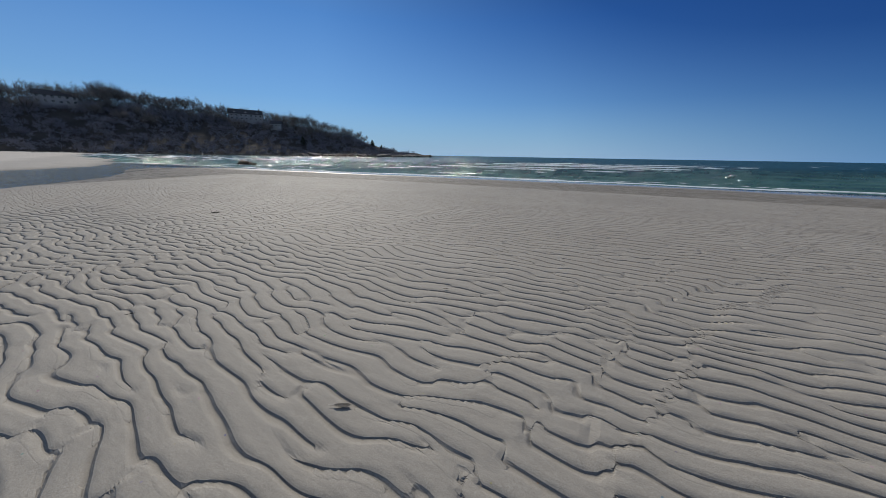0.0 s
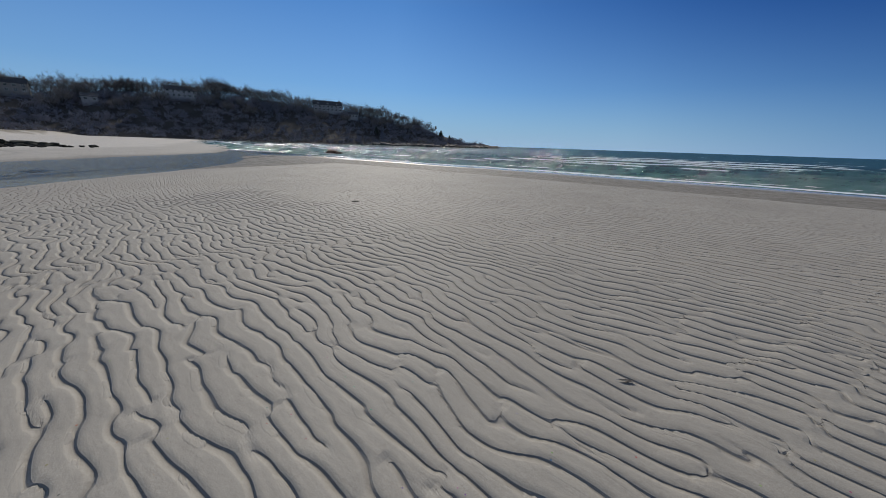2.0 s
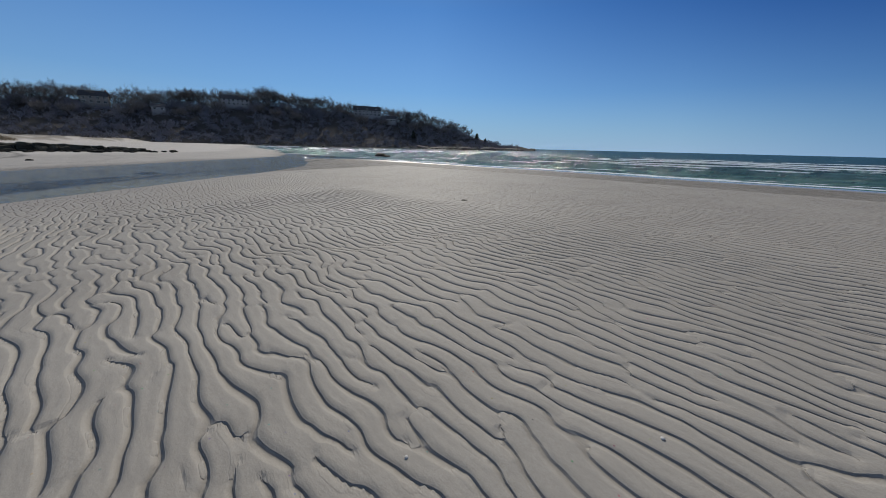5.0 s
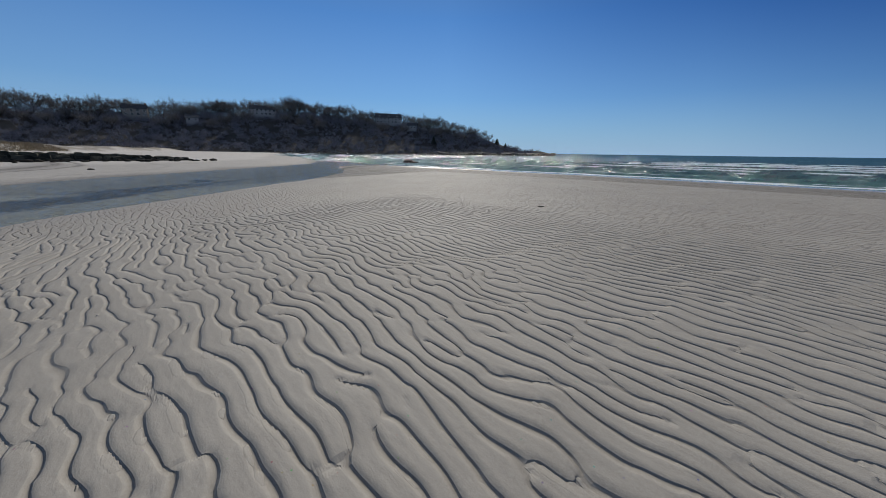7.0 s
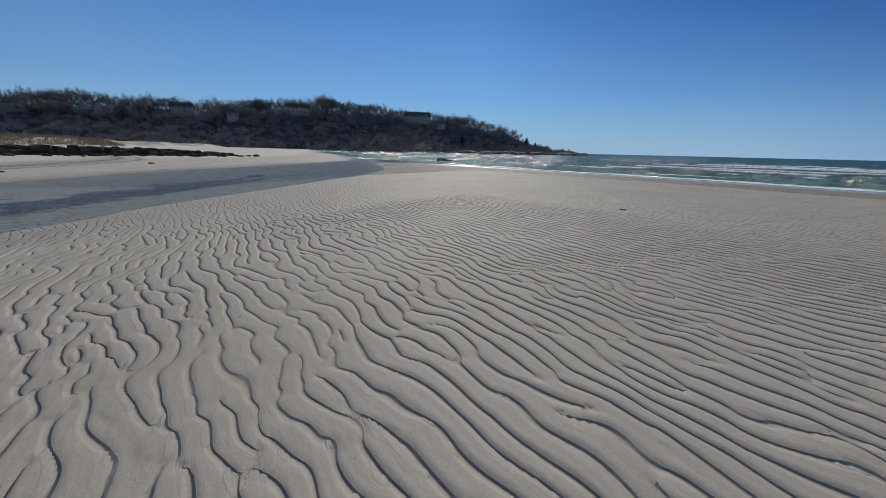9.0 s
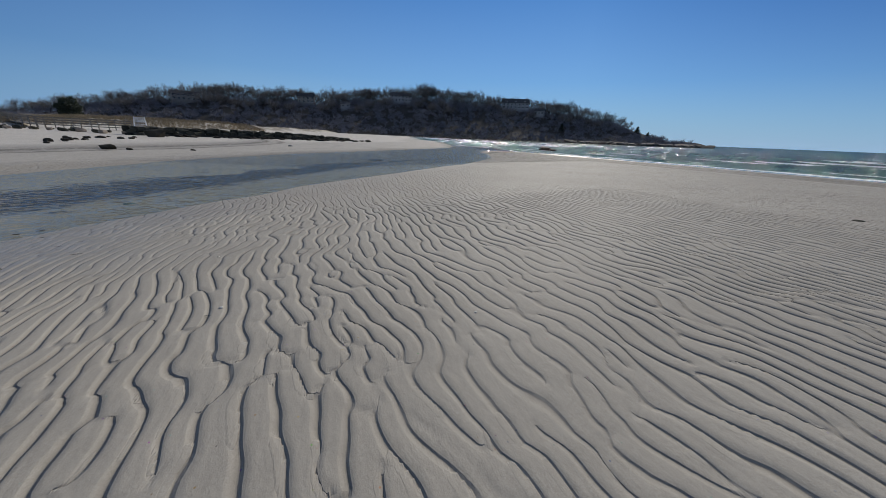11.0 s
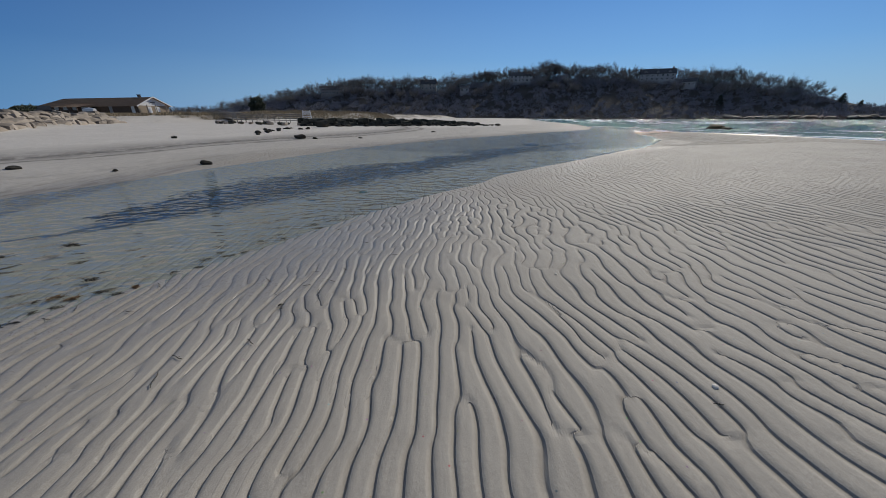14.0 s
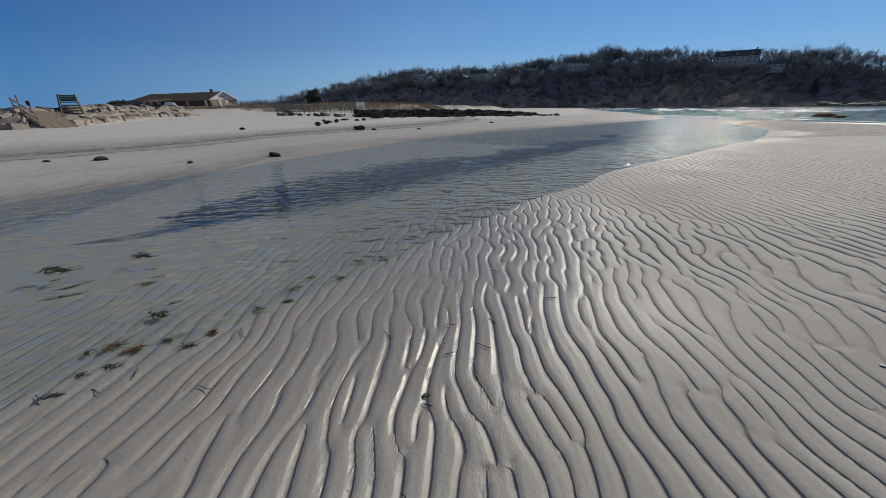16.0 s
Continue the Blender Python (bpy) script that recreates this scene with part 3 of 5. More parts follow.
def turf(c):
    """Dry grass and trodden ground behind wall and dune."""
    x, y = c[..., 0], c[..., 1]
    back = np.interp(y, FOOT_Y, FOOT_X) - x
    bare = smooth(0.1, 0.5, grid_noise(x, y, 7, 57) + 0.5 * grid_noise(x, y, 2, 58)) * smooth(-5, 5, y)
    return smooth(5, 9, back + 2 * grid_noise(x, y, 3, 59)) * (1 - 0.8 * bare)


def weed_bed(c):
    """Eelgrass on the stream bed, a ragged dark belt along its middle."""
    x, y = c[..., 0], c[..., 1]
    line = np.interp(y, (-9, -3.8, -3.1, -2, -0.6, 1, 3, 6, 10, 16), (-18.4, -18.9, -19.4, -19.9, -20.4, -20.9, -21.4, -22.2, -23.2, -25.0))
    wide = np.interp(y, (-5.0, -3.8, -2, 2, 8, 16), (0.0, 0.4, 0.75, 0.9, 0.7, 0.3))
    off = np.abs(x - line + 0.6 * grid_noise(x, y, 2.2, 41)) / (wide * (1 + 0.4 * grid_noise(x, y, 2.1, 42)) + 0.02)
    stray = smooth(0.5, 0.8, grid_noise(x, y, 1.1, 45)) * 0.4 * (1 - smooth(0.8, 4.0, np.abs(x - line)))
    return np.clip(np.maximum(0.8 * (1 - smooth(0.3, 1.7, off)), stray), 0, 1)


def dry(c):
    x, y = c[..., 0], c[..., 1]
    far = np.interp(y, FAR_Y, FAR_X) - x
    far = far + 1.5 * grid_noise(x, y, 7, 51) + 0.8 * grid_noise(x, y, 2, 53)
    return 0.45 * smooth(0.3, 3.5, far) + 0.55 * smooth(11, 17, far)


def bank(c):
    """How far up the beach beyond the stream, in units of 20 m; 0 off the stretch where drift lines lie."""
    x, y = c[..., 0], c[..., 1]
    far = np.interp(y, FAR_Y, FAR_X) - x + 1.0 * grid_noise(x, y, 8, 54)
    return np.clip(far / 20, 0, 1) * smooth(-45, -20, -np.abs(y + 10))


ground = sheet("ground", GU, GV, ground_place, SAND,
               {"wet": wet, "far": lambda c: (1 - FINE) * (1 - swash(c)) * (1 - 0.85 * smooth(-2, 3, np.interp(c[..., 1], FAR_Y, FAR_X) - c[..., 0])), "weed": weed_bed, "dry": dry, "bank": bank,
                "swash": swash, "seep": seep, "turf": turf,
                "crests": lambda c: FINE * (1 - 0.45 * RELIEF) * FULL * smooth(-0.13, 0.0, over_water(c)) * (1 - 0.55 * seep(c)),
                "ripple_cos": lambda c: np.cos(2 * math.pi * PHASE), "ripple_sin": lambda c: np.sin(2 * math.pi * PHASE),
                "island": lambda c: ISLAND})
tagged(ground, "rippled grey-tan tidal sand flat with wet edges and drift lines", "sand", kind="structure")

# ---- water: sea and stream, on one level, meeting along the shoreline ----
SHORE_A, SHORE_B = Vector((-17.0, 41.0)), Vector((17.0, 22.0))
ALONG = (SHORE_B - SHORE_A).normalized()
OUT = Vector((-ALONG.y, ALONG.x))


def shore_to_world(a, s):
    return SHORE_A.x + ALONG.x * a + OUT.x * s, SHORE_A.y + ALONG.y * a + OUT.y * s


def breakers(a, s):
    """Rows of spilling waves that run in along the shore: height and foam."""
    h, foam = np.zeros_like(a), np.zeros_like(a)
    for row, (at, tall, length) in enumerate(((2.6, 0.07, 0.4), (6.0, 0.16, 0.6), (10.5, 0.28, 0.9), (16.0, 0.36, 1.2), (23.0, 0.42, 1.5), (32.0, 0.45, 1.9), (44.0, 0.45, 2.3), (60.0, 0.4, 2.8))):
        line = at + 1.3 * grid_noise(a, a * 0 + row * 3.3, 13, 61) * (1 + at / 20) + 0.6 * grid_noise(a, a * 0 + row, 3.5, 62)
        d = s - line
        swell = 0.4 + 0.6 * smooth(-0.5, 0.3, grid_noise(a, a * 0 + row * 5.1, 10 + at / 3, 63))
        h += tall * swell * np.where(d < 0, np.exp(-(d / (0.5 * length)) ** 2), np.exp(-(d / (1.7 * length)) ** 2))
        breaking = smooth(-0.15, 0.25, grid_noise(a, a * 0 + row * 7.7, 11 + at / 4, 64) + 0.5 * grid_noise(a, s, 2.5, 68) - 0.002 * at)
        foam = np.maximum(foam, breaking * np.where(d < 0, np.exp(-(d / (0.42 * length)) ** 2), np.exp(-(d / (0.22 * length)) ** 2)))
    edge = np.exp(-((s - 1.2 - 0.6 * grid_noise(a, s * 0, 3.5, 65)) / 0.9) ** 2) * 0.95
    caps = smooth(0.6, 0.8, grid_noise(a * 0.3, s, 2.2, 66)) * smooth(15, 60, s) * 0.8 * (1 - smooth(120, 300, s))
    open_sea = 1 - 0.25 * (1 - smooth(-9, 3, a)) * (1 - smooth(14, 30, s))
    return h * open_sea, np.clip(np.maximum(np.maximum(foam, edge), caps) * open_sea, 0, 1)


def sea_place(a, s):
    x, y = shore_to_world(a, s)
    h = breakers(a, s)[0] * smooth(-2.0, 2.0, s) + 0.10 * grid_noise(a * 0.5, s, 3.0, 67) * smooth(3, 25, s)
    return np.stack((x, y, WATER + 0.004 + h * (1 - smooth(300, 900, s))), -1)


SA = spread(-45, 62, 0.85, -4300, 4300, 1.07, 1.07)
SS = np.array([v for v in spread(0.0, 42, 0.24, -0.1, 4300, 1.05, 1.05) if v >= -0.001])
sea = sheet("sea", SA, SS, sea_place, SEA, {
    "foam": lambda c: breakers(*np.meshgrid(SA, SS, indexing="ij"))[1],
    "shoal": lambda c: np.meshgrid(SA, SS, indexing="ij")[1] * 0 + 1 - smooth(12, 75, np.meshgrid(SA, SS, indexing="ij")[1])})
tagged(sea, "blue-green sea with lines of white breakers and sun glitter", "sea", kind="structure")
stream = sheet("stream", np.linspace(-80, 90, 40), np.linspace(-130, 0, 40),
               lambda a, s: np.stack((*shore_to_world(a, s), a * 0 + WATER), -1), STREAM)
stream.visible_shadow = False
tagged(stream, "clear shallow tidal stream wrinkled by wind over sand", "stream", kind="structure")

# ---- the wooded headland ----
HUB = (-10.0, -2.0, 1.2)
SKY_AZ = (-4, -0.6, 2, 4.2, 6.5, 9, 12.2, 16, 20, 24, 28, 32, 36.5, 41.5, 47, 53, 59, 65, 68.5, 73, 77, 80.5, 84.5, 89, 95, 103, 112, 135)
SKY_EL = (0.1, 0.7, 1.5, 2.4, 3.3, 4.1, 4.9, 5.6, 6.1, 6.4, 6.7, 6.9, 7.1, 6.9, 6.3, 5.8, 5.7, 5.5, 5.0, 4.4, 3.6, 2.9, 2.0, 1.1, 0.7, 0.8, 1.2, 1.3)
RIDGE_AZ, RIDGE_D = (-4, 5, 20, 37, 59, 80, 105, 135), (352, 345, 372, 340, 360, 420, 500, 520)
BASE_D = (345, 300, 285, 262, 275, 330, 400, 420)


def ridge_height(az):
    """The wood's skyline less its trees."""
    top = np.interp(az, RIDGE_AZ, RIDGE_D) * np.tan(np.radians(np.interp(az, SKY_AZ, SKY_EL)))
    return np.maximum(HUB[2] + top - np.interp(az, (-3, 3.5, 15, 88, 103), (0.4, 5.0, 12.5, 12.5, 6.0)), 0.2)


def hill_height(az, r):
    base, ridge = np.interp(az, RIDGE_AZ, BASE_D), np.interp(az, RIDGE_AZ, RIDGE_D)
    s = np.clip((r - base) / (ridge - base), 0, 1)
    z = -0.9 + (ridge_height(az) + 0.9) * (0.55 * s ** 0.75 + 0.45 * smooth(0.0, 1.0, s))
    back = np.clip((r - ridge) / 180.0, 0, 1)
    return z * (1 - 0.75 * back) + 1.2 * grid_noise(az * 2.0, r / 6, 3.0, 71) * smooth(0.05, 0.3, s)


def from_hub(az, r):
    return HUB[0] - r * np.sin(np.radians(az)), HUB[1] + r * np.cos(np.radians(az))


def hill_place(az, f):
    base = np.interp(az, RIDGE_AZ, BASE_D)
    r = base - 6 + f
    x, y = from_hub(az, r)
    return np.stack((x, y, hill_height(az, r)), -1)


hill = sheet("headland", np.arange(-5.0, 135, 0.5), np.concatenate((np.arange(0, 110, 3.0), np.arange(110, 330, 20.0))), hill_place, HILL)
tagged(hill, "brown leaf-littered slope of a wooded headland", "hill", kind="structure")


def on_hill(az, f):
    """A spot on the slope: f = 0 at its foot, 1 on its ridge."""
    base, ridge = np.interp(az, RIDGE_AZ, BASE_D), np.interp(az, RIDGE_AZ, RIDGE_D)
    r = base + (ridge - base) * f
    x, y = from_hub(az, r)
    return Vector((float(x), float(y), float(hill_height(np.array(az), np.array(r)))))


def sticks(segments, sides=3):
    """Tapered sticks as one bare mesh: rows of two ends and two radii; with one side, thin straps."""
    g = np.array([(*a, *b, r0, r1) for a, b, r0, r1 in segments]) if isinstance(segments, list) else segments
    a, r = (g[:, :3], g[:, 3:6]), (g[:, 6], g[:, 7])
    d = a[1] - a[0]
    d = d / (np.linalg.norm(d, axis=1)[:, None] + 1e-9)
    ref = np.where(np.abs(d[:, 2:3]) > 0.9, np.array([[1.0, 0, 0]]), np.array([[0, 0, 1.0]]))
    u = np.cross(d, ref)
    u /= np.linalg.norm(u, axis=1)[:, None]
    v = np.cross(d, u)
    n = len(g)
    rings = []
    if sides == 1:
        turn = (np.arange(n) * 2.39996)[:, None]
        w = u * np.cos(turn) + v * np.sin(turn)
        for end in (0, 1):
            rings += [a[end] - w * r[end][:, None], a[end] + w * r[end][:, None]]
        return np.stack(rings, 1).reshape(-1, 3), (np.arange(n) * 4)[:, None] + np.array([[0, 1, 3, 2]])
    for end in (0, 1):
        for k in range(sides):
            c, s = math.cos(2 * math.pi * k / sides), math.sin(2 * math.pi * k / sides)
            rings.append(a[end] + (u * c + v * s) * r[end][:, None])
    verts = np.stack(rings, 1).reshape(-1, 3)
    off = (np.arange(n) * 2 * sides)[:, None]
    faces = np.concatenate([off + np.array([[k, (k + 1) % sides, sides + (k + 1) % sides, sides + k]]) for k in range(sides)])
    return verts, faces


def grow_tree(rng, height, upright, kids, twig):
    """Rows of sticks of a bare tree: wood (trunk and limbs) and twigs. upright: how far the limbs rise."""
    wood, fine = [], []
    reach = (0.2, 0.40, 0.24, 0.14, 0.085)

    def grow(p, d, r, level):
        length = height * reach[level] * rng.uniform(0.75, 1.2)
        bend = d + rng.normal(0, 0.18, 3) + np.array([0, 0, 0.05])
        q = p + d * length * 0.5
        e = q + bend / np.linalg.norm(bend) * length * 0.5
        keep = wood if level < 2 else fine
        if level < 2:
            keep.append((*p, *q, r, r * 0.8))
            keep.append((*q, *e, r * 0.8, r * 0.55))
        else:
            keep.append((*p, *e, r, r * 0.5))
        if level == len(kids):
            return
        for i in range(kids[level]):
            t = rng.uniform(0.62, 1.0) if level == 0 else rng.uniform(0.3, 1.0)
            s = p + (q - p) * t * 2 if t < 0.5 else q + (e - q) * (t - 0.5) * 2
            if level == 0:
                turn = 2 * math.pi * (i + rng.uniform(-0.3, 0.3)) / kids[0]
                lift = upright * rng.uniform(0.6, 1.5)
                way = np.array([math.cos(turn), math.sin(turn), lift])
            else:
                way = d * 0.8 + rng.normal(0, 0.62, 3) + np.array([0, 0, 0.2])
            grow(s, way / np.linalg.norm(way), max(r * 0.55, twig), level + 1)

    grow(np.zeros(3), np.array([0.02, 0.01, 1.0]), height * 0.024, 0)
    wood, fine = np.array(wood), np.array(fine)
    # the crown fills a dome and no twig leaves it
    mid, half = np.array([0, 0, 0.58 * height]), np.array([0.47, 0.47, 0.43]) * height
    for rows_ in (wood, fine):
        for at in (0, 3):
            d = (rows_[:, at:at + 3] - mid) / half
            far = np.linalg.norm(d, axis=1)
            k = np.where((far > 0.9) & (d[:, 2] > -0.6), (0.9 + 0.1 * np.tanh((far - 0.9) * 3)) / np.maximum(far, 0.01), 1.0)
            rows_[:, at:at + 3] = mid + d * k[:, None] * half
    return wood, fine


def bare_tree(seed, height, upright, label):
    wood, fine = grow_tree(np.random.default_rng(seed), height, upright, (8, 6, 5, 4), 0.042)
    ob = thing("bare_tree", label, "tree", group="bare trees on the ridge")
    part("trunk", sticks(wood, 5), BARK, ob)
    part("crown", sticks(fine, 1), TWIG, ob, "leafless grey-brown twigs")
    return ob


rng = np.random.default_rng(9)
protos = [bare_tree(100 + i, 13.0, w, lab) for i, (w, lab) in enumerate((
    (0.95, "bare spreading tree with a wide domed crown"), (1.3, "bare grey tree with a rounded crown"), (1.9, "tall bare tree with upswept limbs"),
    (1.1, "bare many-limbed tree on the ridge"), (1.6, "bare slender tree among its neighbours")))]
ridge_spots = []
HOUSES = ((22.1, 2.3, 0.92), (18.2, 0.9, 0.74), (40.2, 1.6, 0.86), (48.8, 0.8, 0.7), (54.4, 1.3, 0.86), (69.2, 1.7, 0.82))


def clear_of_houses(az, f):
    """Whether a tree leaves the houses' fronts open to the beach."""
    return not any(abs(az - a) < w and g - 0.34 < f < g + 0.05 for a, w, g in HOUSES)


az = 5.5
while az < 104:
    ridge_spots.append((az, rng.uniform(0.86, 1.03), rng.uniform(0.85, 1.22)))
    az += rng.uniform(0.6, 1.3)
az = 8.0
while az < 96:
    ridge_spots.append((az, rng.uniform(0.55, 0.84), rng.uniform(0.6, 0.95)))
    az += rng.uniform(0.9, 1.7)
ridge_spots += [(36.5, 1.0, 1.38), (36.0, 0.97, 1.15), (33.5, 1.0, 1.08), (44.5, 1.0, 1.15), (45.5, 0.98, 1.05), (49.2, 1.0, 1.05), (60.5, 1.0, 1.1), (65.2, 1.0, 1.12), (66.4, 1.0, 1.05)]
ridge_spots = [q for q in ridge_spots if clear_of_houses(q[0], q[1])]
for i, (az, f, size) in enumerate(ridge_spots):
    size *= float(np.interp(az, (5, 15, 70, 88, 102), (0.7, 1.3, 1.3, 1.0, 0.7)))
    m = Matrix.Translation(on_hill(az, f) - Vector((0, 0, 0.9 * size))) @ pose(0, 0, 0, 0, 0, rng.uniform(0, 360))
    if i < len(protos):
        ob = protos[i]
        ob.matrix_world = m
    else:
        ob = copy_thing(protos[0] if size > 1.15 else protos[int(rng.integers(0, 5))], m)
    ob.scale = (size, size, size)

# the leafless wood below, uncountable: one tangle of stems and twigs
stock = []
for i in range(7):
    w, f = grow_tree(np.random.default_rng(300 + i), 9.0, 0.7 + 0.12 * i, (6, 5, 4), 0.06)
    stock.append(np.concatenate((w, f)))
rows = []
for k in range(1450):
    az, f = rng.uniform(2.5, 105), rng.uniform(0.03, 0.95) if k % 5 < 3 else rng.uniform(0.68, 0.93)
    if not clear_of_houses(az, f):
        continue
    p = np.array(on_hill(az, f))
    size = rng.uniform(0.6, 1.1) * float(np.interp(az, (2, 13, 88, 105), (0.4, 0.9, 0.95, 0.7))) * (0.7 + 0.42 * f)
    turn = rng.uniform(0, 2 * math.pi)
    c, s = math.cos(turn) * size, math.sin(turn) * size
    m = np.array([[c, -s, 0], [s, c, 0], [0, 0, size]]).T
    g = stock[int(rng.integers(0, 7))]
    rows.append(np.concatenate((g[:, :3] @ m + p, g[:, 3:6] @ m + p, g[:, 6:] * size), 1))
wood = part("winter_wood", sticks(np.concatenate(rows), 1), BRUSH)
tagged(wood, "dense leafless brown wood covering the headland slope", "wood", kind="stuff")


def shrub_heap(name, spots, material, label, category, blades=60, blade=0.5):
    """Rounded clumps of many short twigs or needles, one uncountable cover."""
    segs = []
    for p, r, h in spots:
        n = max(8, int(blades * r))
        for _ in range(n):
            d = rng.normal(0, 1, 3)
            d /= np.linalg.norm(d)
            d[2] = abs(d[2])
            a = np.array(p) + d * np.array([r, r, h]) * rng.uniform(0.5, 1.0) ** 0.5
            b = a + (d * 0.6 + rng.normal(0, 0.5, 3)) * blade
            segs.append((a, b, 0.09 * blade, 0.03 * blade))
    ob = part(name, sticks(np.array([(*a, *b, 1.25 * r0, 1.25 * r1) for a, b, r0, r1 in segs]), 1), material)
    return tagged(ob, label, category, kind="stuff")


spots = []
for _ in range(1500):
    az, f = rng.uniform(-2.5, 105), rng.uniform(0.0, 0.95)
    spots.append((on_hill(az, f), rng.uniform(1.2, 2.8), rng.uniform(1.2, 2.6)))
for _ in range(420):
    spots.append((on_hill(rng.uniform(7, 102), rng.uniform(0.9, 1.02)), rng.uniform(2.6, 4.4), rng.uniform(2.2, 4.0)))
shrub_heap("undergrowth", spots, BRUSH, "tangled brown bare underbrush on the headland slope", "shrubs", 26, 1.3)


def conifer(at, height, wide, label):
    ob = thing("pine_tree", label, "tree", at, rng.uniform(0, 360), "pines on the point")
    part("trunk", sticks([((0, 0, 0), (0.05, 0, height * 0.95), height * 0.025, 0.02)], 6), BARK, ob)
    segs = []
    for i in range(int(34 * height)):
        t = rng.uniform(0.12, 1.0)
        reach = wide * (1.02 - t) ** 0.65 * rng.uniform(0.5, 1.05)
        turn = rng.uniform(0, 2 * math.pi)
        root = np.array([0, 0, t * height])
        tip = root + np.array([math.cos(turn) * reach, math.sin(turn) * reach, rng.uniform(-0.12, 0.12) * height * 0.3])
        segs.append((root + (tip - root) * 0.25, tip, 0.13 * height / 8, 0.03))
        for k in range(3):
            a = root + (tip - root) * rng.uniform(0.4, 1)
            segs.append((a, a + rng.normal(0, 0.35, 3), 0.09, 0.02))
    part("crown", sticks(segs), NEEDLE, ob, "dark green needled boughs")
    return ob


conifer(on_hill(4.2, 0.75), 6.5, 3.3, "dark green pine standing on the point")
conifer(on_hill(2.8, 0.8), 4.5, 2.2, "slim dark pine near the end of the point")
conifer(on_hill(14.6, 0.35), 7.5, 3.4, "dark evergreen among bare trees on the slope")
conifer(on_hill(41.4, 0.93), 7, 2.6, "dark evergreen among bare trees on the ridge")
conifer(on_hill(25.2, 0.82), 7, 3.2, "dark evergreen beside a house on the ridge")


# ---- houses on the ridge ----
def window(parent, at, w, h, turn=0.0):
    """A framed window on a wall that faces -y before turning."""
    m = pose(*at, 0, 0, turn)
    bm = bmesh.new()
    for sx, sz, px, pz in ((w + 0.2, 0.1, 0, h / 2 + 0.05), (w + 0.2, 0.1, 0, -h / 2 - 0.05), (0.1, h, -w / 2 - 0.05, 0), (0.1, h, w / 2 + 0.05, 0), (0.05, h, 0, 0), (w, 0.05, 0, 0)):
        box(bm, (sx, 0.10, sz), (px, -0.03, pz))
    bm.transform(m)
    win = part("window", bm, WHITE, parent)
    bm = box(bmesh.new(), (w, 0.04, h), (0, -0.005, 0))
    bm.transform(m)
    part("pane", bm, GLASS, win)


def house(at, turn, length, depth, wall_h, roof_h, siding, roofing, label, cols=4, rows=2, chimney=0.8, dormers=0, wing=0.0):
    """A gabled house with its long front towards -y."""
    ob = thing("house", label, "house", at, turn, "houses on the ridge")
    bm = bmesh.new()
    L, D = length / 2, depth / 2
    prism(bm, [(-D, -7.0), (D, -7.0), (D, wall_h), (0, wall_h + roof_h - 0.1), (-D, wall_h)], length, pose(-L, 0, 0, 0, 0, -90))
    if wing:
        box(bm, (wing, depth * 0.75, wall_h * 0.62 + 2), (L + wing / 2 - 0.01, 0, (wall_h * 0.62 - 2) / 2))
    part("wall", bm, siding, ob)
    bm = bmesh.new()
    for s in (-1, 1):
        prism(bm, [(0, wall_h + roof_h + 0.18), (s * (D + 0.5), wall_h - 0.32), (s * (D + 0.5), wall_h - 0.55), (0, wall_h + roof_h - 0.07)], length + 0.8, pose(-L - 0.4, 0, 0, 0, 0, -90))
    if wing:
        prism(bm, [(-D * 0.85, wall_h * 0.62), (D * 0.85, wall_h * 0.62), (0, wall_h * 0.62 + roof_h * 0.6)], wing + 0.3, pose(L, 0, 0.01, 0, 0, -90))
    part("roof", bm, roofing, ob)
    if chimney:
        bm = box(bmesh.new(), (0.9, 0.9, 2.2), (L * chimney, 0.2, wall_h + roof_h + 0.1))
        box(bm, (1.1, 1.1, 0.2), (L * chimney, 0.2, wall_h + roof_h + 1.25))
        part("chimney", bm, BRICK, ob)
    for r, c in itertools.product(range(rows), range(cols)):
        x = -L + length * (c + 0.5) / cols
        window(ob, (x, -D, 1.35 + r * 2.7), min(1.5, length / cols * 0.5), 1.35)
    for k in range(dormers):
        x = -L + length * (k + 0.5) / dormers
        bm = prism(bmesh.new(), [(-1.1, wall_h), (1.1, wall_h), (1.1, wall_h + 1.0), (0, wall_h + 1.9), (-1.1, wall_h + 1.0)], D, pose(x, -D * 0.85, 0))
        d = part("dormer", bm, siding, ob)
        bm = bmesh.new()
        for s in (-1, 1):
            prism(bm, [(0, wall_h + 2.05), (s * 1.35, wall_h + 0.9), (s * 1.35, wall_h + 0.75), (0, wall_h + 1.88)], D + 0.25, pose(x, -D * 0.85 - 0.2, 0))
        part("dormer_roof", bm, roofing, d)
        window(ob, (x, -D * 0.85, wall_h + 0.75), 0.9, 0.9)
    return ob


def house_at(az, f, lift, *args, skew=0.0, **kw):
    p = on_hill(az, f)
    return house((p.x, p.y, p.z + lift), az + skew, *args, **kw)


house_at(22.1, 0.92, 0.6, 26, 9, 5.6, 3.6, CLAP, SLATE, "long pale-grey house with dormers and chimney among trees", skew=8, cols=7, dormers=3, chimney=0.86)
house_at(18.2, 0.74, 1.4, 9, 6, 3.2, 2.0, CLAP, SLATE, "small pale outbuilding below a long house", skew=-10, cols=3, rows=1, chimney=0)
house_at(40.2, 0.86, 1.0, 19, 8, 5.2, 2.6, CLAP, SLATE, "pale two-storey house half hidden by bare trees", skew=4, cols=6, chimney=0)
house_at(48.8, 0.7, 1.6, 8, 6, 3.0, 1.6, CLAP, SLATE, "small pale cottage half hidden on the slope", skew=0, cols=2, rows=1, chimney=0)
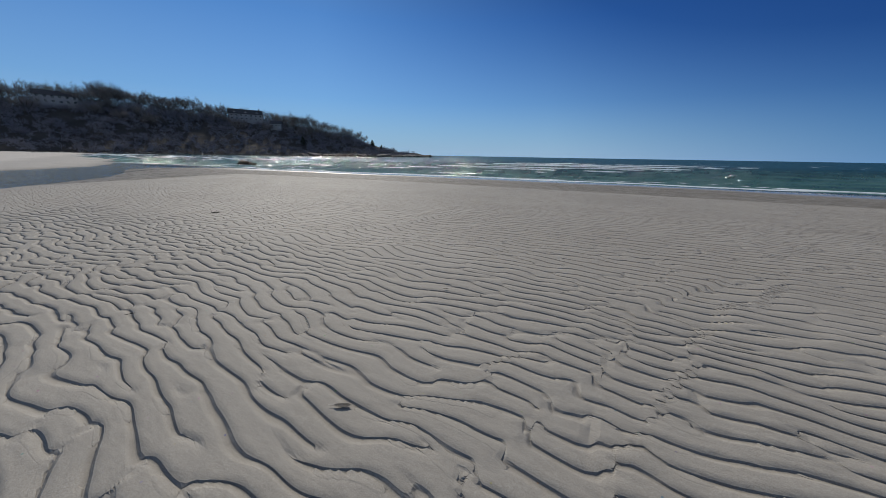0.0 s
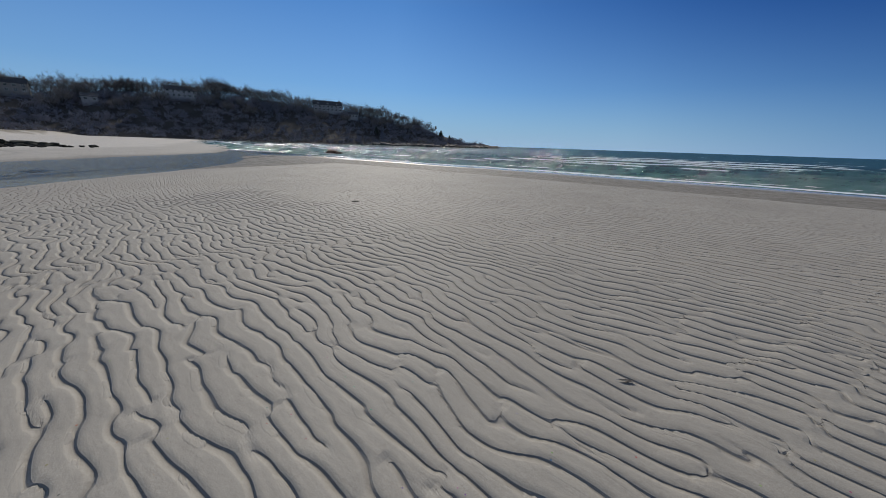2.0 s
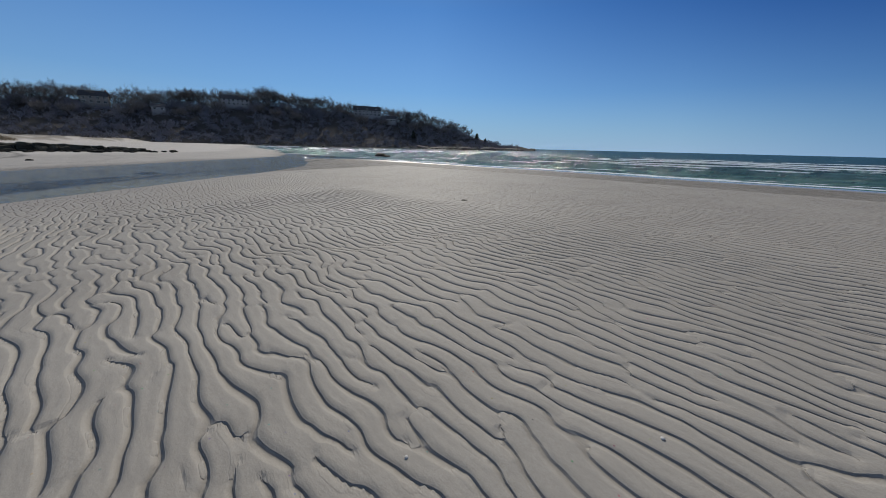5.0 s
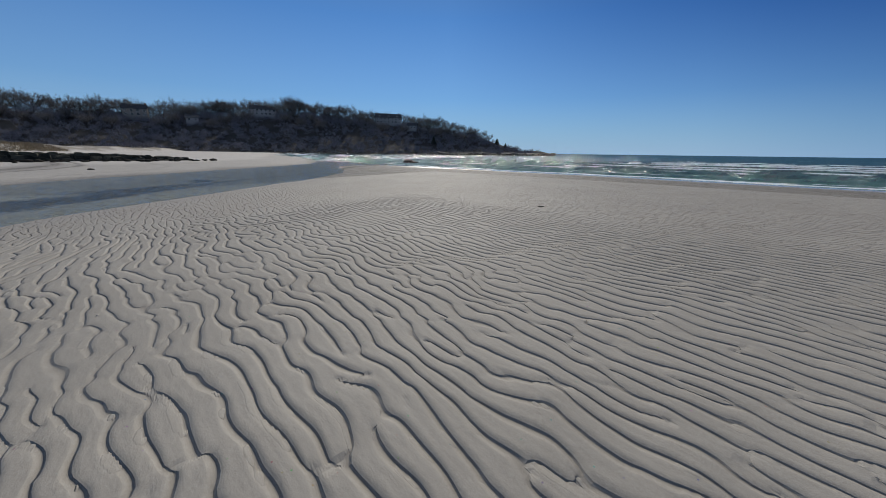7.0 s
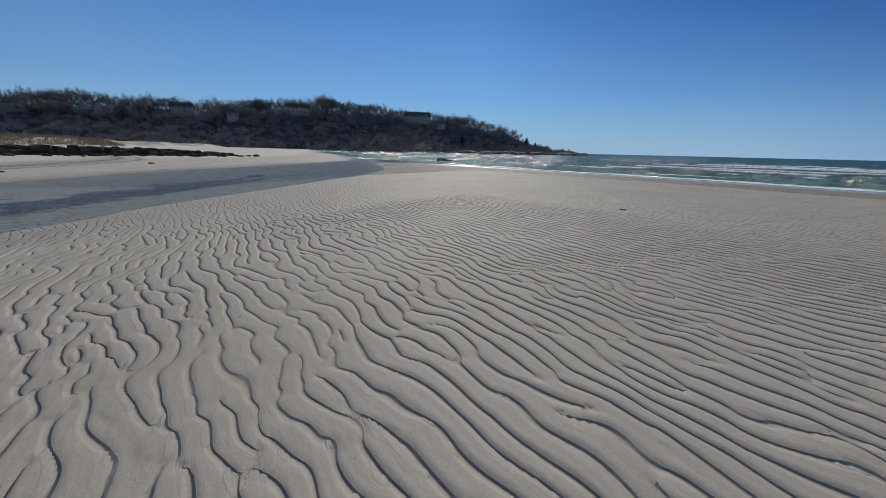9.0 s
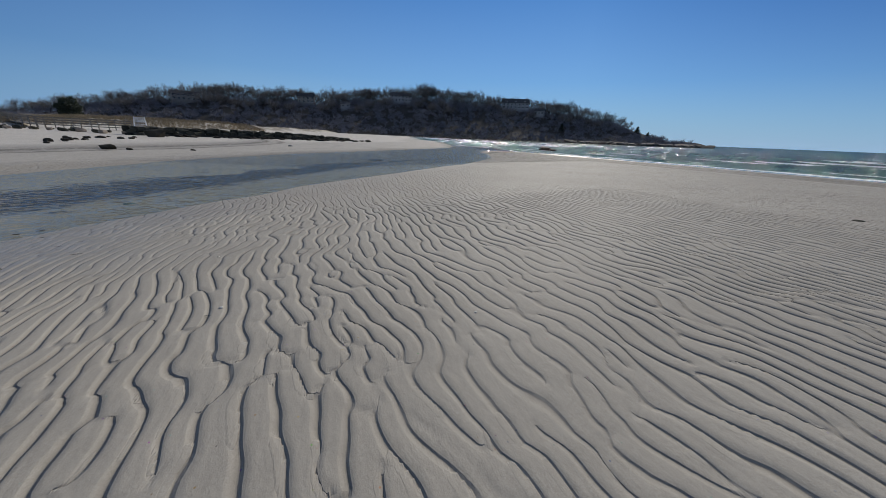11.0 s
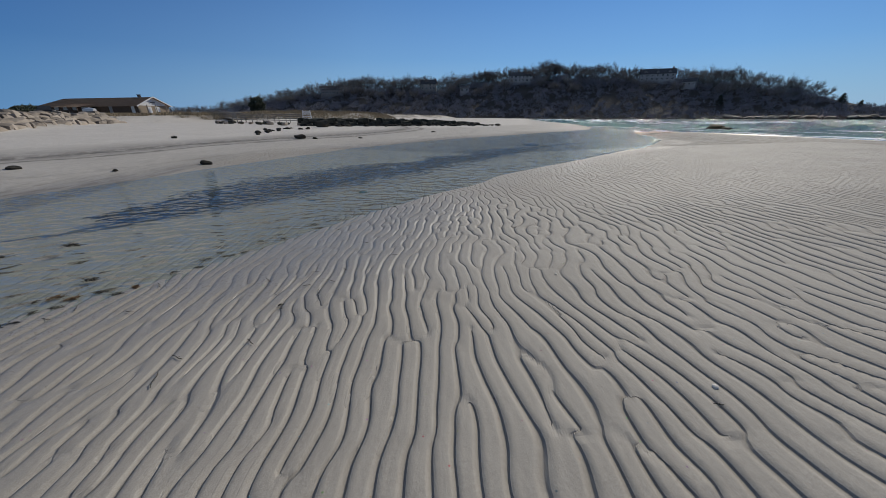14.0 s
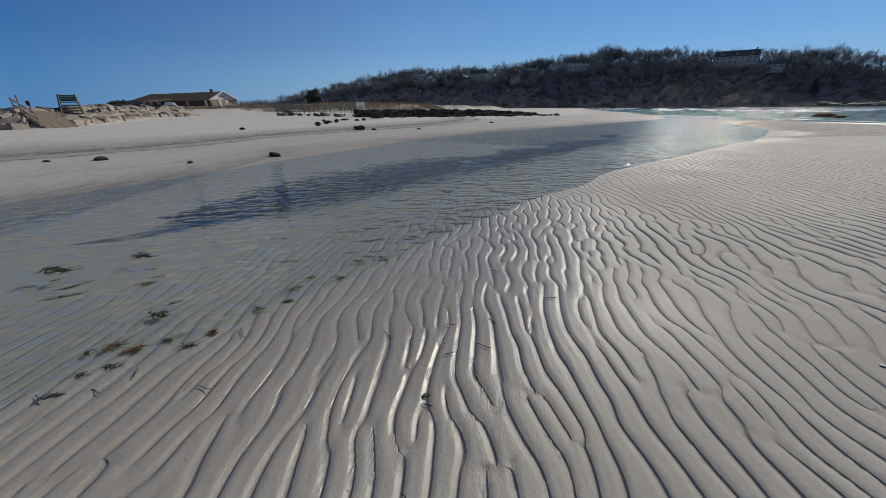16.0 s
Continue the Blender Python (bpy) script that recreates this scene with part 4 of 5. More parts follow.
house_at(54.4, 0.86, 1.8, 14, 8, 5.4, 3.0, CLAPDARK, SLATE, "weathered cedar house with a tall chimney among trees", skew=-6, cols=4, chimney=0.9)
house_at(69.2, 0.82, 1.4, 20, 8, 4.6, 2.8, CLAPDARK, SLATE, "grey weathered house on the wooded ridge", skew=6, cols=6, chimney=-0.5)

# ---- stones ----
def stone_mesh(name, seed, material, cuts=2, rough=0.16):
    """A worn block: a rounded lump with some faces split flat."""
    r = np.random.default_rng(seed)
    bm = bmesh.new()
    bmesh.ops.create_icosphere(bm, subdivisions=cuts, radius=0.5)
    planes = []
    for _ in range(11):
        d = r.normal(0, 1, 3)
        planes.append((Vector(d / np.linalg.norm(d)), r.uniform(0.27, 0.4)))
    off = Vector(r.uniform(0, 50, 3))
    for v in bm.verts:
        v.co *= 1 + rough * noise.noise(v.co * 2.2 + off) + 0.5 * rough * noise.noise(v.co * 6 + off)
        for d, k in planes:
            over = v.co.dot(d) - k
            if over > 0:
                v.co -= d * over * 0.97
    me = bpy.data.meshes.new(name)
    bm.to_mesh(me)
    bm.free()
    me.materials.append(material)
    return me


def block_mesh(name, seed, material):
    """A split granite block: nearly flat faces, worn edges, no right angles."""
    r = np.random.default_rng(seed)
    bm = bmesh.new()
    bmesh.ops.create_cube(bm, size=0.94)
    bmesh.ops.subdivide_edges(bm, edges=bm.edges[:], cuts=2, use_grid_fill=True)
    lean, off = r.uniform(-0.28, 0.28, (3, 3)), Vector(r.uniform(0, 50, 3))
    for v in bm.verts:
        edge = sum(abs(c) > 0.45 for c in v.co)
        v.co *= (1.0, 1.0, 0.93, 0.83)[edge]
        v.co += Vector(lean @ np.array(v.co) * 0.5) + noise.noise_vector(v.co * 2.0 + off) * 0.08
    me = bpy.data.meshes.new(name)
    bm.to_mesh(me)
    bm.free()
    me.materials.append(material)
    return me


def lay(x, y):
    return float(land(np.array([x]), np.array([y]))[0])


def piece(name, me, at, size, parent=None, turn=None):
    ob = new(name, me)
    t = turn or (rng.uniform(-12, 12), rng.uniform(-12, 12), rng.uniform(0, 360))
    ob.matrix_world = pose(*at, *t) @ Matrix.Diagonal((*size, 1))
    if parent is not None:
        ob.parent = parent
        ob.matrix_parent_inverse = parent.matrix_world.inverted()
    return ob


WET_STONES = [stone_mesh("boulder", 500 + i, WETSTONE, 3) for i in range(5)]
TAN_STONES = [block_mesh("wall_stone", 520 + i, STONE) for i in range(8)]
LOW_STONES = [block_mesh("jetty_stone", 540 + i, JETTY) for i in range(3)] + [stone_mesh("jetty_stone", 540 + i, JETTY, 2, 0.14) for i in range(3)]
LEDGE = [stone_mesh("ledge_rock", 560 + i, SHORE_ROCK, 2, 0.2) for i in range(5)]


def boulder(x, y, w, h, label, group="boulders on the sand", sink=0.25):
    ob = piece("boulder", WET_STONES[int(rng.integers(0, 5))], (x, y, max(lay(x, y), WATER - 0.12) + h * (0.5 - sink)), (w, w * rng.uniform(0.6, 0.85), h * 1.25), None, (0, 0, rng.uniform(-25, 25) + 40))
    return tagged(ob, label, "rock", group)


boulder(-25.6, 55.8, 2.3, 0.85, "large dark weedy rock awash at the stream mouth", "rocks in the shallows", 0.1)
boulder(-24.3, 55.4, 1.5, 0.5, "low dark rock beside a larger one", "rocks in the shallows", 0.1)
boulder(-55.3, 12.8, 2.1, 1.2, "big dark weed-covered boulder before the jetty")
for x, y, w, h in ((-36.8, 4.7, 1.0, 0.4), (-36.0, 5.5, 0.4, 0.16), (-25.7, -1.75, 0.46, 0.18), (-40.2, -2.4, 0.4, 0.2), (-35.2, 8.6, 0.4, 0.12), (-39.4, 18.5, 0.5, 0.15),
                   (-27.3, -6.6, 0.5, 0.13), (-25.3, -4.1, 0.22, 0.08), (-27.6, -7.9, 0.3, 0.07)):
    boulder(x, y, w, h, "small dark weedy rock on the wet sand")
for i in range(16):
    a = i / 15
    x, y = -43 - 11 * a + rng.normal(0, 0.9), 2.6 + 7.5 * a + rng.normal(0, 1.0)
    w = rng.uniform(0.35, 0.8)
    boulder(x, y, w, w * 0.4, "dark weedy rock in a scatter on the beach")
for i in range(90):
    a = rng.uniform(0, 1)
    x, y = -57.6 + 7.5 * a + rng.normal(0, 0.9), 13.5 + 26 * a + rng.normal(0, 0.8)
    w = rng.uniform(0.25, 0.85)
    boulder(x, y, w, w * 0.5, "dark weedy rubble rock below the jetty", "rubble below the jetty")

# the jetty: a low dry-laid bank of blocks
jetty = thing("rock_jetty", "low jetty of piled dark weathered stone blocks", "jetty", (-58, 25, 0.0))
bpy.context.view_layer.update()
for course, i in itertools.product(range(3), range(44)):
    a = (i + 0.5 * (course % 2) + rng.uniform(-0.2, 0.2)) / 44
    x, y = -61.5 + 8.5 * a + 0.5 * course + rng.normal(0, 0.15), 12 + 26 * a
    tall = 0.42 * (1 - 0.55 * max(0, a - 0.6) / 0.4)
    piece("stone", LOW_STONES[int(rng.integers(0, 6))], (x - 0.8 * course + 1.0, y, lay(x, y) - 0.08 + course * tall * 0.9), (rng.uniform(0.7, 1.1), rng.uniform(0.7, 1.3), tall * rng.uniform(1.3, 1.8)), jetty,
          (rng.uniform(-10, 10), rng.uniform(-10, 10), rng.uniform(-40, 10)))
for i in range(26):
    a = i / 25
    x, y = -79 + 17 * a + rng.normal(0, 0.8), 4 + 8.5 * a + rng.normal(0, 0.7)
    w = rng.uniform(0.4, 1.0)
    piece("stone", LOW_STONES[i % 6] if i % 3 else TAN_STONES[i % 7], (x, y, lay(x, y) + 0.2), (w, w * 0.8, w * 0.55), jetty)

# sea wall of tan blocks along the foot of the made ground
seawall = thing("stone_revetment", "sloping sea wall of large tan granite blocks with sand between", "sea wall", (-66, -15, 0.0), kind="structure")
bpy.context.view_layer.update()
foot = [(float(np.interp(y, FOOT_Y, FOOT_X)), float(y)) for y in np.linspace(-40, -8.1, 520)]
run = [0.0]
for (x0, y0), (x1, y1) in zip(foot, foot[1:]):
    run.append(run[-1] + math.hypot(x1 - x0, y1 - y0))
for course in range(4):
    d = rng.uniform(0, 0.8)
    while d < run[-1]:
        w = rng.uniform(0.9, 2.3)
        x, y = float(np.interp(d, run, [p[0] for p in foot])), float(np.interp(d, run, [p[1] for p in foot]))
        x1, y1 = float(np.interp(d + 0.5, run, [p[0] for p in foot])), float(np.interp(d + 0.5, run, [p[1] for p in foot]))
        way = Vector((x1 - x, y1 - y)).normalized()
        back = Vector((way.y, -way.x)) if Vector((way.y, -way.x)).x < 0 else Vector((-way.y, way.x))
        px, py = x + back.x * (0.35 + course * 0.85), y + back.y * (0.35 + course * 0.85)
        if math.hypot(px + 51.0, py + 15.0) > 2.0:
            piece("stone", TAN_STONES[int(rng.integers(0, 8))], (px, py, lay(x + 0.4, y + 0.6) + 0.1 + course * float(np.interp(x, (-100, -80, -60, -48), (0.42, 0.38, 0.31, 0.25))) + rng.normal(0, 0.05)), (w * 1.04, rng.uniform(0.9, 1.2), rng.uniform(0.65, 1.0)), seawall,
                  (rng.uniform(-14, 14), rng.uniform(-14, 14), math.degrees(math.atan2(way.y, way.x)) + rng.uniform(-14, 14)))
        d += w * 0.93

# ledges along the water at the foot of the headland
for i in range(230):
    az = rng.uniform(-3.5, 44) if i > 100 else rng.uniform(-4.0, 15)
    base = float(np.interp(az, RIDGE_AZ, BASE_D)) + rng.uniform(-7, 4)
    x, y = from_hub(az, base)
    w = rng.uniform(1.2, 4.2) * (1.7 if az < 15 else 0.75)
    ob = piece("ledge_rock", LEDGE[i % 5], (float(x), float(y), -0.3 + w * 0.1), (w * 1.3, w, w * 0.5), None, (rng.uniform(-10, 10), rng.uniform(-10, 10), rng.uniform(0, 180)))
    tagged(ob, "grey ledge rock at the foot of the headland", "rock", "ledges along the headland")


# ---- beach stairs, lookout chair, poles ----
def stairs(at, turn, wide, rise_n):
    """Steps climb towards +y."""
    ob = thing("beach_stairs", "weathered wooden beach stairs down over the sea wall", "stairs", at, turn)
    run_, rise = 0.33, 0.128
    for i in range(rise_n):
        bm = bmesh.new()
        for k in range(2):
            box(bm, (wide, 0.155, 0.045), (0, i * run_ + k * 0.17, (i + 1) * rise), bevel=0.006)
        part("tread", bm, TANWOOD, ob)
        part("riser", box(bmesh.new(), (wide, 0.03, rise - 0.03), (0, i * run_ - 0.08, (i + 0.5) * rise)), TANWOOD, ob)
    top = Vector((0, rise_n * run_, rise_n * rise))
    for x in (-wide / 2 - 0.04, -wide / 6, wide / 6, wide / 2 + 0.04):
        bm = beam(bmesh.new(), (x, -0.1, -0.05), (x, top.y + 0.1, top.z - 0.05), 0.06, 0.26)
        part("stringer", bm, GREYWOOD, ob)
    for x in (-wide / 2 - 0.12,):
        for y, z in ((0.2, 0.1), (top.y * 0.55, top.z * 0.55), (top.y, top.z)):
            part("rail_post", box(bmesh.new(), (0.09, 0.09, 1.15), (x, y, z + 0.4)), GREYWOOD, ob)
        for h in (0.5, 0.9):
            part("handrail", beam(bmesh.new(), (x, 0.15, 0.1 + h), (x, top.y + 0.05, top.z + h), 0.05, 0.09), GREYWOOD, ob)
    bm = bmesh.new()
    for k in range(8):
        box(bm, (wide, 0.14, 0.045), (0, top.y + 0.1 + k * 0.15, top.z))
    part("landing", bm, GREYWOOD, ob)
    return ob


stairs((-49.9, -14.1, lay(-49.5, -13.8)), 127, 1.7, 9)


def lookout(at, turn, tall, wide, material, label):
    """A lifeguard's chair: splayed legs, rungs, seat, back and arm rails."""
    ob = thing("lifeguard_chair", label, "chair", at, turn)
    s, t = wide / 2, tall * 0.62
    feet = [(-s * 1.15, -s * 1.2), (s * 1.15, -s * 1.2), (-s * 1.1, s * 1.2), (s * 1.1, s * 1.2)]
    tops = [(-s * 0.85, -s * 0.6), (s * 0.85, -s * 0.6), (-s * 0.85, s * 0.85), (s * 0.85, s * 0.85)]
    for (fx, fy), (tx, ty) in zip(feet, tops):
        up = tall if fy > 0 else tall * 0.82
        part("leg", beam(bmesh.new(), (fx, fy, 0), (tx, ty, up), 0.10, 0.10), material, ob)
    for k in range(4):
        z = t * (k + 1) / 5
        part("rung", beam(bmesh.new(), (-s * 1.05, -s * 1.1 + 0.1 * k, z), (s * 1.05, -s * 1.1 + 0.1 * k, z), 0.05, 0.10), material, ob)
    bm = bmesh.new()
    for k in range(5):
        box(bm, (wide * 0.9, 0.13, 0.04), (0, -s * 0.7 + k * 0.15 * wide, t))
    part("seat", bm, material, ob)
    for k in range(4):
        part("back_slat", box(bmesh.new(), (wide * 0.86, 0.04, 0.13), (0, s * 0.86, t + 0.16 + k * (tall - t - 0.15) / 4), bevel=0.006), material, ob)
    for x in (-s * 0.9, s * 0.9):
        part("arm", beam(bmesh.new(), (x, -s * 0.75, t + 0.36), (x, s * 0.9, t + 0.36), 0.12, 0.05), material, ob)
        part("brace", beam(bmesh.new(), (x, -s * 1.15, 0.15), (x, s * 0.95, t * 0.9), 0.05, 0.10), material, ob)
        part("brace", beam(bmesh.new(), (x, s * 1.15, 0.15), (x, -s * 0.7, t * 0.9), 0.05, 0.10), material, ob)
    return ob


lookout((-57.2, -15.2, lay(-57.2, -15.2)), 104, 1.85, 1.25, OLDWOOD, "weathered wooden lifeguard chair on the sea wall")
lookout((-79.4, 18.4, lay(-79.4, 18.4)), 73, 2.2, 1.5, WHITE, "white-painted lifeguard chair at the end of the boardwalk")


def pole(at, tall, lean, label, boards=()):
    ob = thing("post", label, "post", at, 80, "posts by the stairs")
    part("shaft", bar(bmesh.new(), (0, 0, 0), (lean, 0, tall), 0.05, 0.045, 8), GREYWOOD, ob)
    for z, w, h in boards:
        part("sign_board", box(bmesh.new(), (w, 0.04, h), (lean * z / tall, -0.09, z), bevel=0.01), METAL, ob, "dark sign board seen from behind")
    return ob


pole((-51.3, -16.3, 0.6), 1.65, 0.12, "tall leaning weathered post beside the beach stairs")
pole((-51.6, -15.9, 0.6), 1.3, 0.12, "short post with a dark sign beside the stairs", ((1.1, 0.22, 0.32),))


# ---- boardwalk through the dune ----
def boardwalk(a, b, wide, label):
    A, B = Vector(a), Vector(b)
    ob = thing("boardwalk", label, "boardwalk", a)
    run_ = B - A
    n = int(run_.length / 2.2)
    side = Vector((-run_.y, run_.x, 0)).normalized() * wide / 2
    part("deck", beam(bmesh.new(), (0, 0, 0.5), run_ + Vector((0, 0, 0.5)), wide, 0.10), GREYWOOD, ob)
    for sgn in (-1, 1):
        for i in range(n + 1):
            p = run_ * (i / n) + side * sgn
            part("post", box(bmesh.new(), (0.10, 0.10, 2.1), (p.x, p.y, p.z + 0.5)), GREYWOOD, ob)
        for h in (0.85, 1.2, 1.52):
            part("rail", beam(bmesh.new(), side * sgn + Vector((0, 0, h)), run_ + side * sgn + Vector((0, 0, h)), 0.05, 0.13), GREYWOOD, ob)
    return ob


boardwalk((-80.4, 17.2, lay(-80.4, 17.2) - 0.1), (-88.0, 9.0, lay(-88.0, 9.0)), 1.5, "weathered grey wooden boardwalk with rails through the dune")
boardwalk((-88.3, 8.7, lay(-88.0, 9.0)), (-112.0, 4.5, 1.1), 1.5, "weathered grey wooden boardwalk leading back behind the dune")


# ---- the bathing pavilion ----
def pavilion(gable, far, wide, floor_z):
    g, f = Vector(gable), Vector(far)
    length = (f - g).length
    turn = math.degrees(math.atan2(f.y - g.y, f.x - g.x))
    ob = thing("beach_pavilion", "long low pavilion with brown roof and white gable end", "building", (g.x, g.y, floor_z), turn)
    W, H, A = wide / 2, 2.15, 4.6
    part("wall", box(bmesh.new(), (length, wide, H + 3.0), (length / 2, 0, H / 2 - 1.5)), DARKWOOD, ob)
    bm = prism(bmesh.new(), [(-W, H), (W, H), (0, A - 0.15)], 0.3, pose(0.25, 0, 0, 0, 0, 90))
    part("gable", bm, WHITE, ob, "white-painted gable boards")
    part("gable_wall", box(bmesh.new(), (0.12, wide + 0.1, H + 0.6), (-0.05, 0, H / 2 - 0.3)), TANWOOD, ob, "brown boarded end wall")
    for s in (-1, 1):
        bm = bmesh.new()
        v = [bm.verts.new(p) for p in ((-0.7, 0, A), (length - 6, 0, A), (length + 0.7, s * (W + 0.8), H - 0.25), (-0.7, s * (W + 0.8), H - 0.25))]
        bm.faces.new(v)
        bmesh.ops.solidify(bm, geom=bm.faces[:], thickness=0.16)
        part("roof", bm, SHINGLE, ob)
    bm = bmesh.new()
    v = [bm.verts.new(p) for p in ((length - 6, 0, A), (length + 0.7, W + 0.8, H - 0.25), (length + 0.7, -W - 0.8, H - 0.25))]
    bm.faces.new(v)
    bmesh.ops.solidify(bm, geom=bm.faces[:], thickness=0.16)
    part("hip_roof", bm, SHINGLE, ob)
    # white verge boards, front doors, name board
    for s in (-1, 1):
        part("verge_board", beam(bmesh.new(), (-0.78, 0, A + 0.02), (-0.78, s * (W + 0.8), H - 0.22), 0.06, 0.28), WHITE, ob)
    for y in (-0.9, 1.5):
        part("door", box(bmesh.new(), (0.08, 1.3, 1.9), (-0.13, y, 0.95), bevel=0.01), WHITE, ob, "white door")
    board = part("sign_board", box(bmesh.new(), (0.06, 1.9, 0.5), (-0.1, 0.1, 3.0), bevel=0.01), WHITE, ob)
    part("lettering", box(bmesh.new(), (0.02, 1.5, 0.2), (-0.14, 0.1, 3.0)), METAL, board)
    for y in (-3.0, -0.0, 2.6):
        part("porch_post", box(bmesh.new(), (0.16, 0.16, 2.6), (-0.9, y, 1.1)), GREYWOOD, ob)
    for x, w in ((2.2, 1.2), (11.0, 1.2)):
        part("side_door", box(bmesh.new(), (w, 0.08, 1.95), (x, SIDE * (W + 0.03), 1.0)), WHITE if x < 9 else CLAP, ob)
    for x in np.arange(18, length - 4, 4.0):
        part("side_window", box(bmesh.new(), (2.0, 0.06, 0.9), (x, SIDE * (W + 0.02), 1.45)), GLASS, ob)
    # open lean-to
    bm = bmesh.new()
    v = [bm.verts.new(p) for p in ((16, SIDE * (W + 0.3), H + 0.5), (27, SIDE * (W + 0.3), H + 0.5), (27, SIDE * (W + 5.5), H - 0.5), (16, SIDE * (W + 5.5), H - 0.5))]
    bm.faces.new(v)
    bmesh.ops.solidify(bm, geom=bm.faces[:], thickness=0.18)
    part("lean_to_roof", bm, SHINGLE, ob)
    for x in (16.3, 20, 23.5, 26.7):
        part("lean_to_post", box(bmesh.new(), (0.18, 0.18, 2.4), (x, SIDE * (W + 5.2), 0.6)), DARKWOOD, ob)
    # vent turret on the ridge
    bm = box(bmesh.new(), (0.6, 0.6, 0.8), (4.5, 0, A + 0.3))
    box(bm, (0.85, 0.85, 0.12), (4.5, 0, A + 0.72), bevel=0.04)
    part("vent_turret", bm, METAL, ob, "dark roof vent turret")
    return ob


SIDE = 1
bath_house = pavilion((-152.7, -5.0), (-186.3, -31.6), 9.0, 2.2)


def covered_boat(at, turn):
    """A small boat on the ground, its hull under a pale fitted cover."""
    ob = thing("covered_boat", "small boat under a pale cover beside the pavilion", "boat", at, turn)
    for name, lo, hi, full, material in (("hull", 0.0, 0.95, 1.0, CLAP), ("cover", 0.9, 1.9, 1.04, WHITE)):
        bm = bmesh.new()
        rings = []
        for i in range(13):
            a = i / 12
            w = full * 1.05 * math.sin(math.pi * (0.12 + 0.8 * a)) ** 0.6
            ring = []
            for k in range(9):
                c = math.pi * k / 8
                z = lo + (hi - lo) * math.sin(c) * (0.75 + 0.25 * math.sin(math.pi * a)) if name == "cover" else hi - (hi - lo) * math.sin(c)
                ring.append(bm.verts.new((4.2 * (a - 0.5) * full, w * math.cos(c), z)))
            rings.append(ring)
        for r0, r1 in zip(rings, rings[1:]):
            for k in range(8):
                bm.faces.new((r0[k], r0[k + 1], r1[k + 1], r1[k]))
        for ring in (rings[0], rings[-1]):
            bm.faces.new(ring)
        bmesh.ops.recalc_face_normals(bm, faces=bm.faces)
        part(name, bm, material, ob)
    return ob


bpy.context.view_layer.update()
spot = bath_house.matrix_world @ Vector((14.0, 8.2, 0))
covered_boat((spot.x, spot.y, max(lay(spot.x, spot.y), 1.3)), 38)


def parked_car(at, turn, label):
    """A dark estate car: rounded body, glazed cabin, four wheels."""
    ob = thing("parked_car", label, "car", at, turn)
    bm = box(bmesh.new(), (4.7, 1.8, 0.62), (0, 0, 0.66), bevel=0.14)
    part("body", bm, METAL, ob)
    bm = prism(bmesh.new(), [(-2.2, 0.95), (1.25, 0.95), (0.55, 1.5), (0.3, 1.56), (-1.9, 1.56), (-2.1, 1.45)], 1.56, pose(0, -0.78, 0))
    part("cabin", bm, METAL, ob)
    for side in (-1, 1):
        for x0, x1 in ((-1.95, -1.1), (-1.0, -0.1), (0.0, 0.75)):
            part("window", box(bmesh.new(), (x1 - x0, 0.03, 0.4), ((x0 + x1) / 2, side * 0.79, 1.24)), GLASS, ob)
        for x in (-1.45, 1.45):
            wheel = part("wheel", bar(bmesh.new(), (x, side * 0.72, 0.33), (x, side * 0.93, 0.33), 0.33, 0.33, 18), WEED, ob)
            part("rim", bar(bmesh.new(), (x, side * 0.925, 0.33), (x, side * 0.945, 0.33), 0.2, 0.18, 14), CLAP, wheel)
    return ob


parked_car((-101.0, -18.7, lay(-101.0, -18.7)), 12, "dark estate car parked on the made ground behind the sea wall")


# ---- bushes, dune grass ----
def round_bush(at, r, h, label):
    ob = thing("evergreen_bush", label, "bush", at)
    part("stem", sticks([((0, 0, 0), (0.1, 0, h * 0.5), 0.2, 0.1)], 6), BARK, ob)
    segs = []
    for _ in range(2200):
        d = rng.normal(0, 1, 3)
        d /= np.linalg.norm(d)
        k = 1 + 0.18 * math.sin(d[0] * 5 + 1) * math.sin(d[1] * 4) + 0.12 * math.sin(d[2] * 9)
        a = np.array([0, 0, h * 0.52]) + d * np.array([r, r, h * 0.5]) * k * rng.uniform(0.6, 1) ** 0.4
        segs.append((a, a + rng.normal(0, 0.2, 3) + d * 0.1, 0.15, 0.04))
    part("crown", sticks(segs), NEEDLE, ob, "dense dark green foliage")
    return ob


round_bush((-141.0, 21.8, 1.8), 2.3, 5.0, "round dark evergreen tree behind the dune")
round_bush((-160.0, -33.0, 1.2), 3.4, 2.7, "dark low evergreen bush beyond the pavilion")
round_bush((-158.5, -37.0, 1.0), 1.8, 1.7, "small dark bush beyond the pavilion")
round_bush((-157.5, -41.0, 1.0), 1.3, 1.2, "dark low bush beside the pavilion")


def grass(name, label, count, pick, tall):
    segs = []
    spots = np.array([pick() for _ in range(count)])
    for (x, y), z in zip(spots, land(spots[:, 0], spots[:, 1])):
        for k in range(5):
            a = np.array([x + rng.normal(0, 0.12), y + rng.normal(0, 0.12), z - 0.03])
            b = a + np.array([rng.normal(0, 0.22), rng.normal(0, 0.22), tall * rng.uniform(0.6, 1.1)])
            segs.append((a, b, 0.035, 0.008))
    ob = part(name, sticks(segs, 1), GRASSY)
    return tagged(ob, label, "grass", kind="stuff")


def behind_foot(y0, y1, lo, hi):
    y = rng.uniform(y0, y1)
    return float(np.interp(y, FOOT_Y, FOOT_X)) - rng.uniform(lo, hi), y


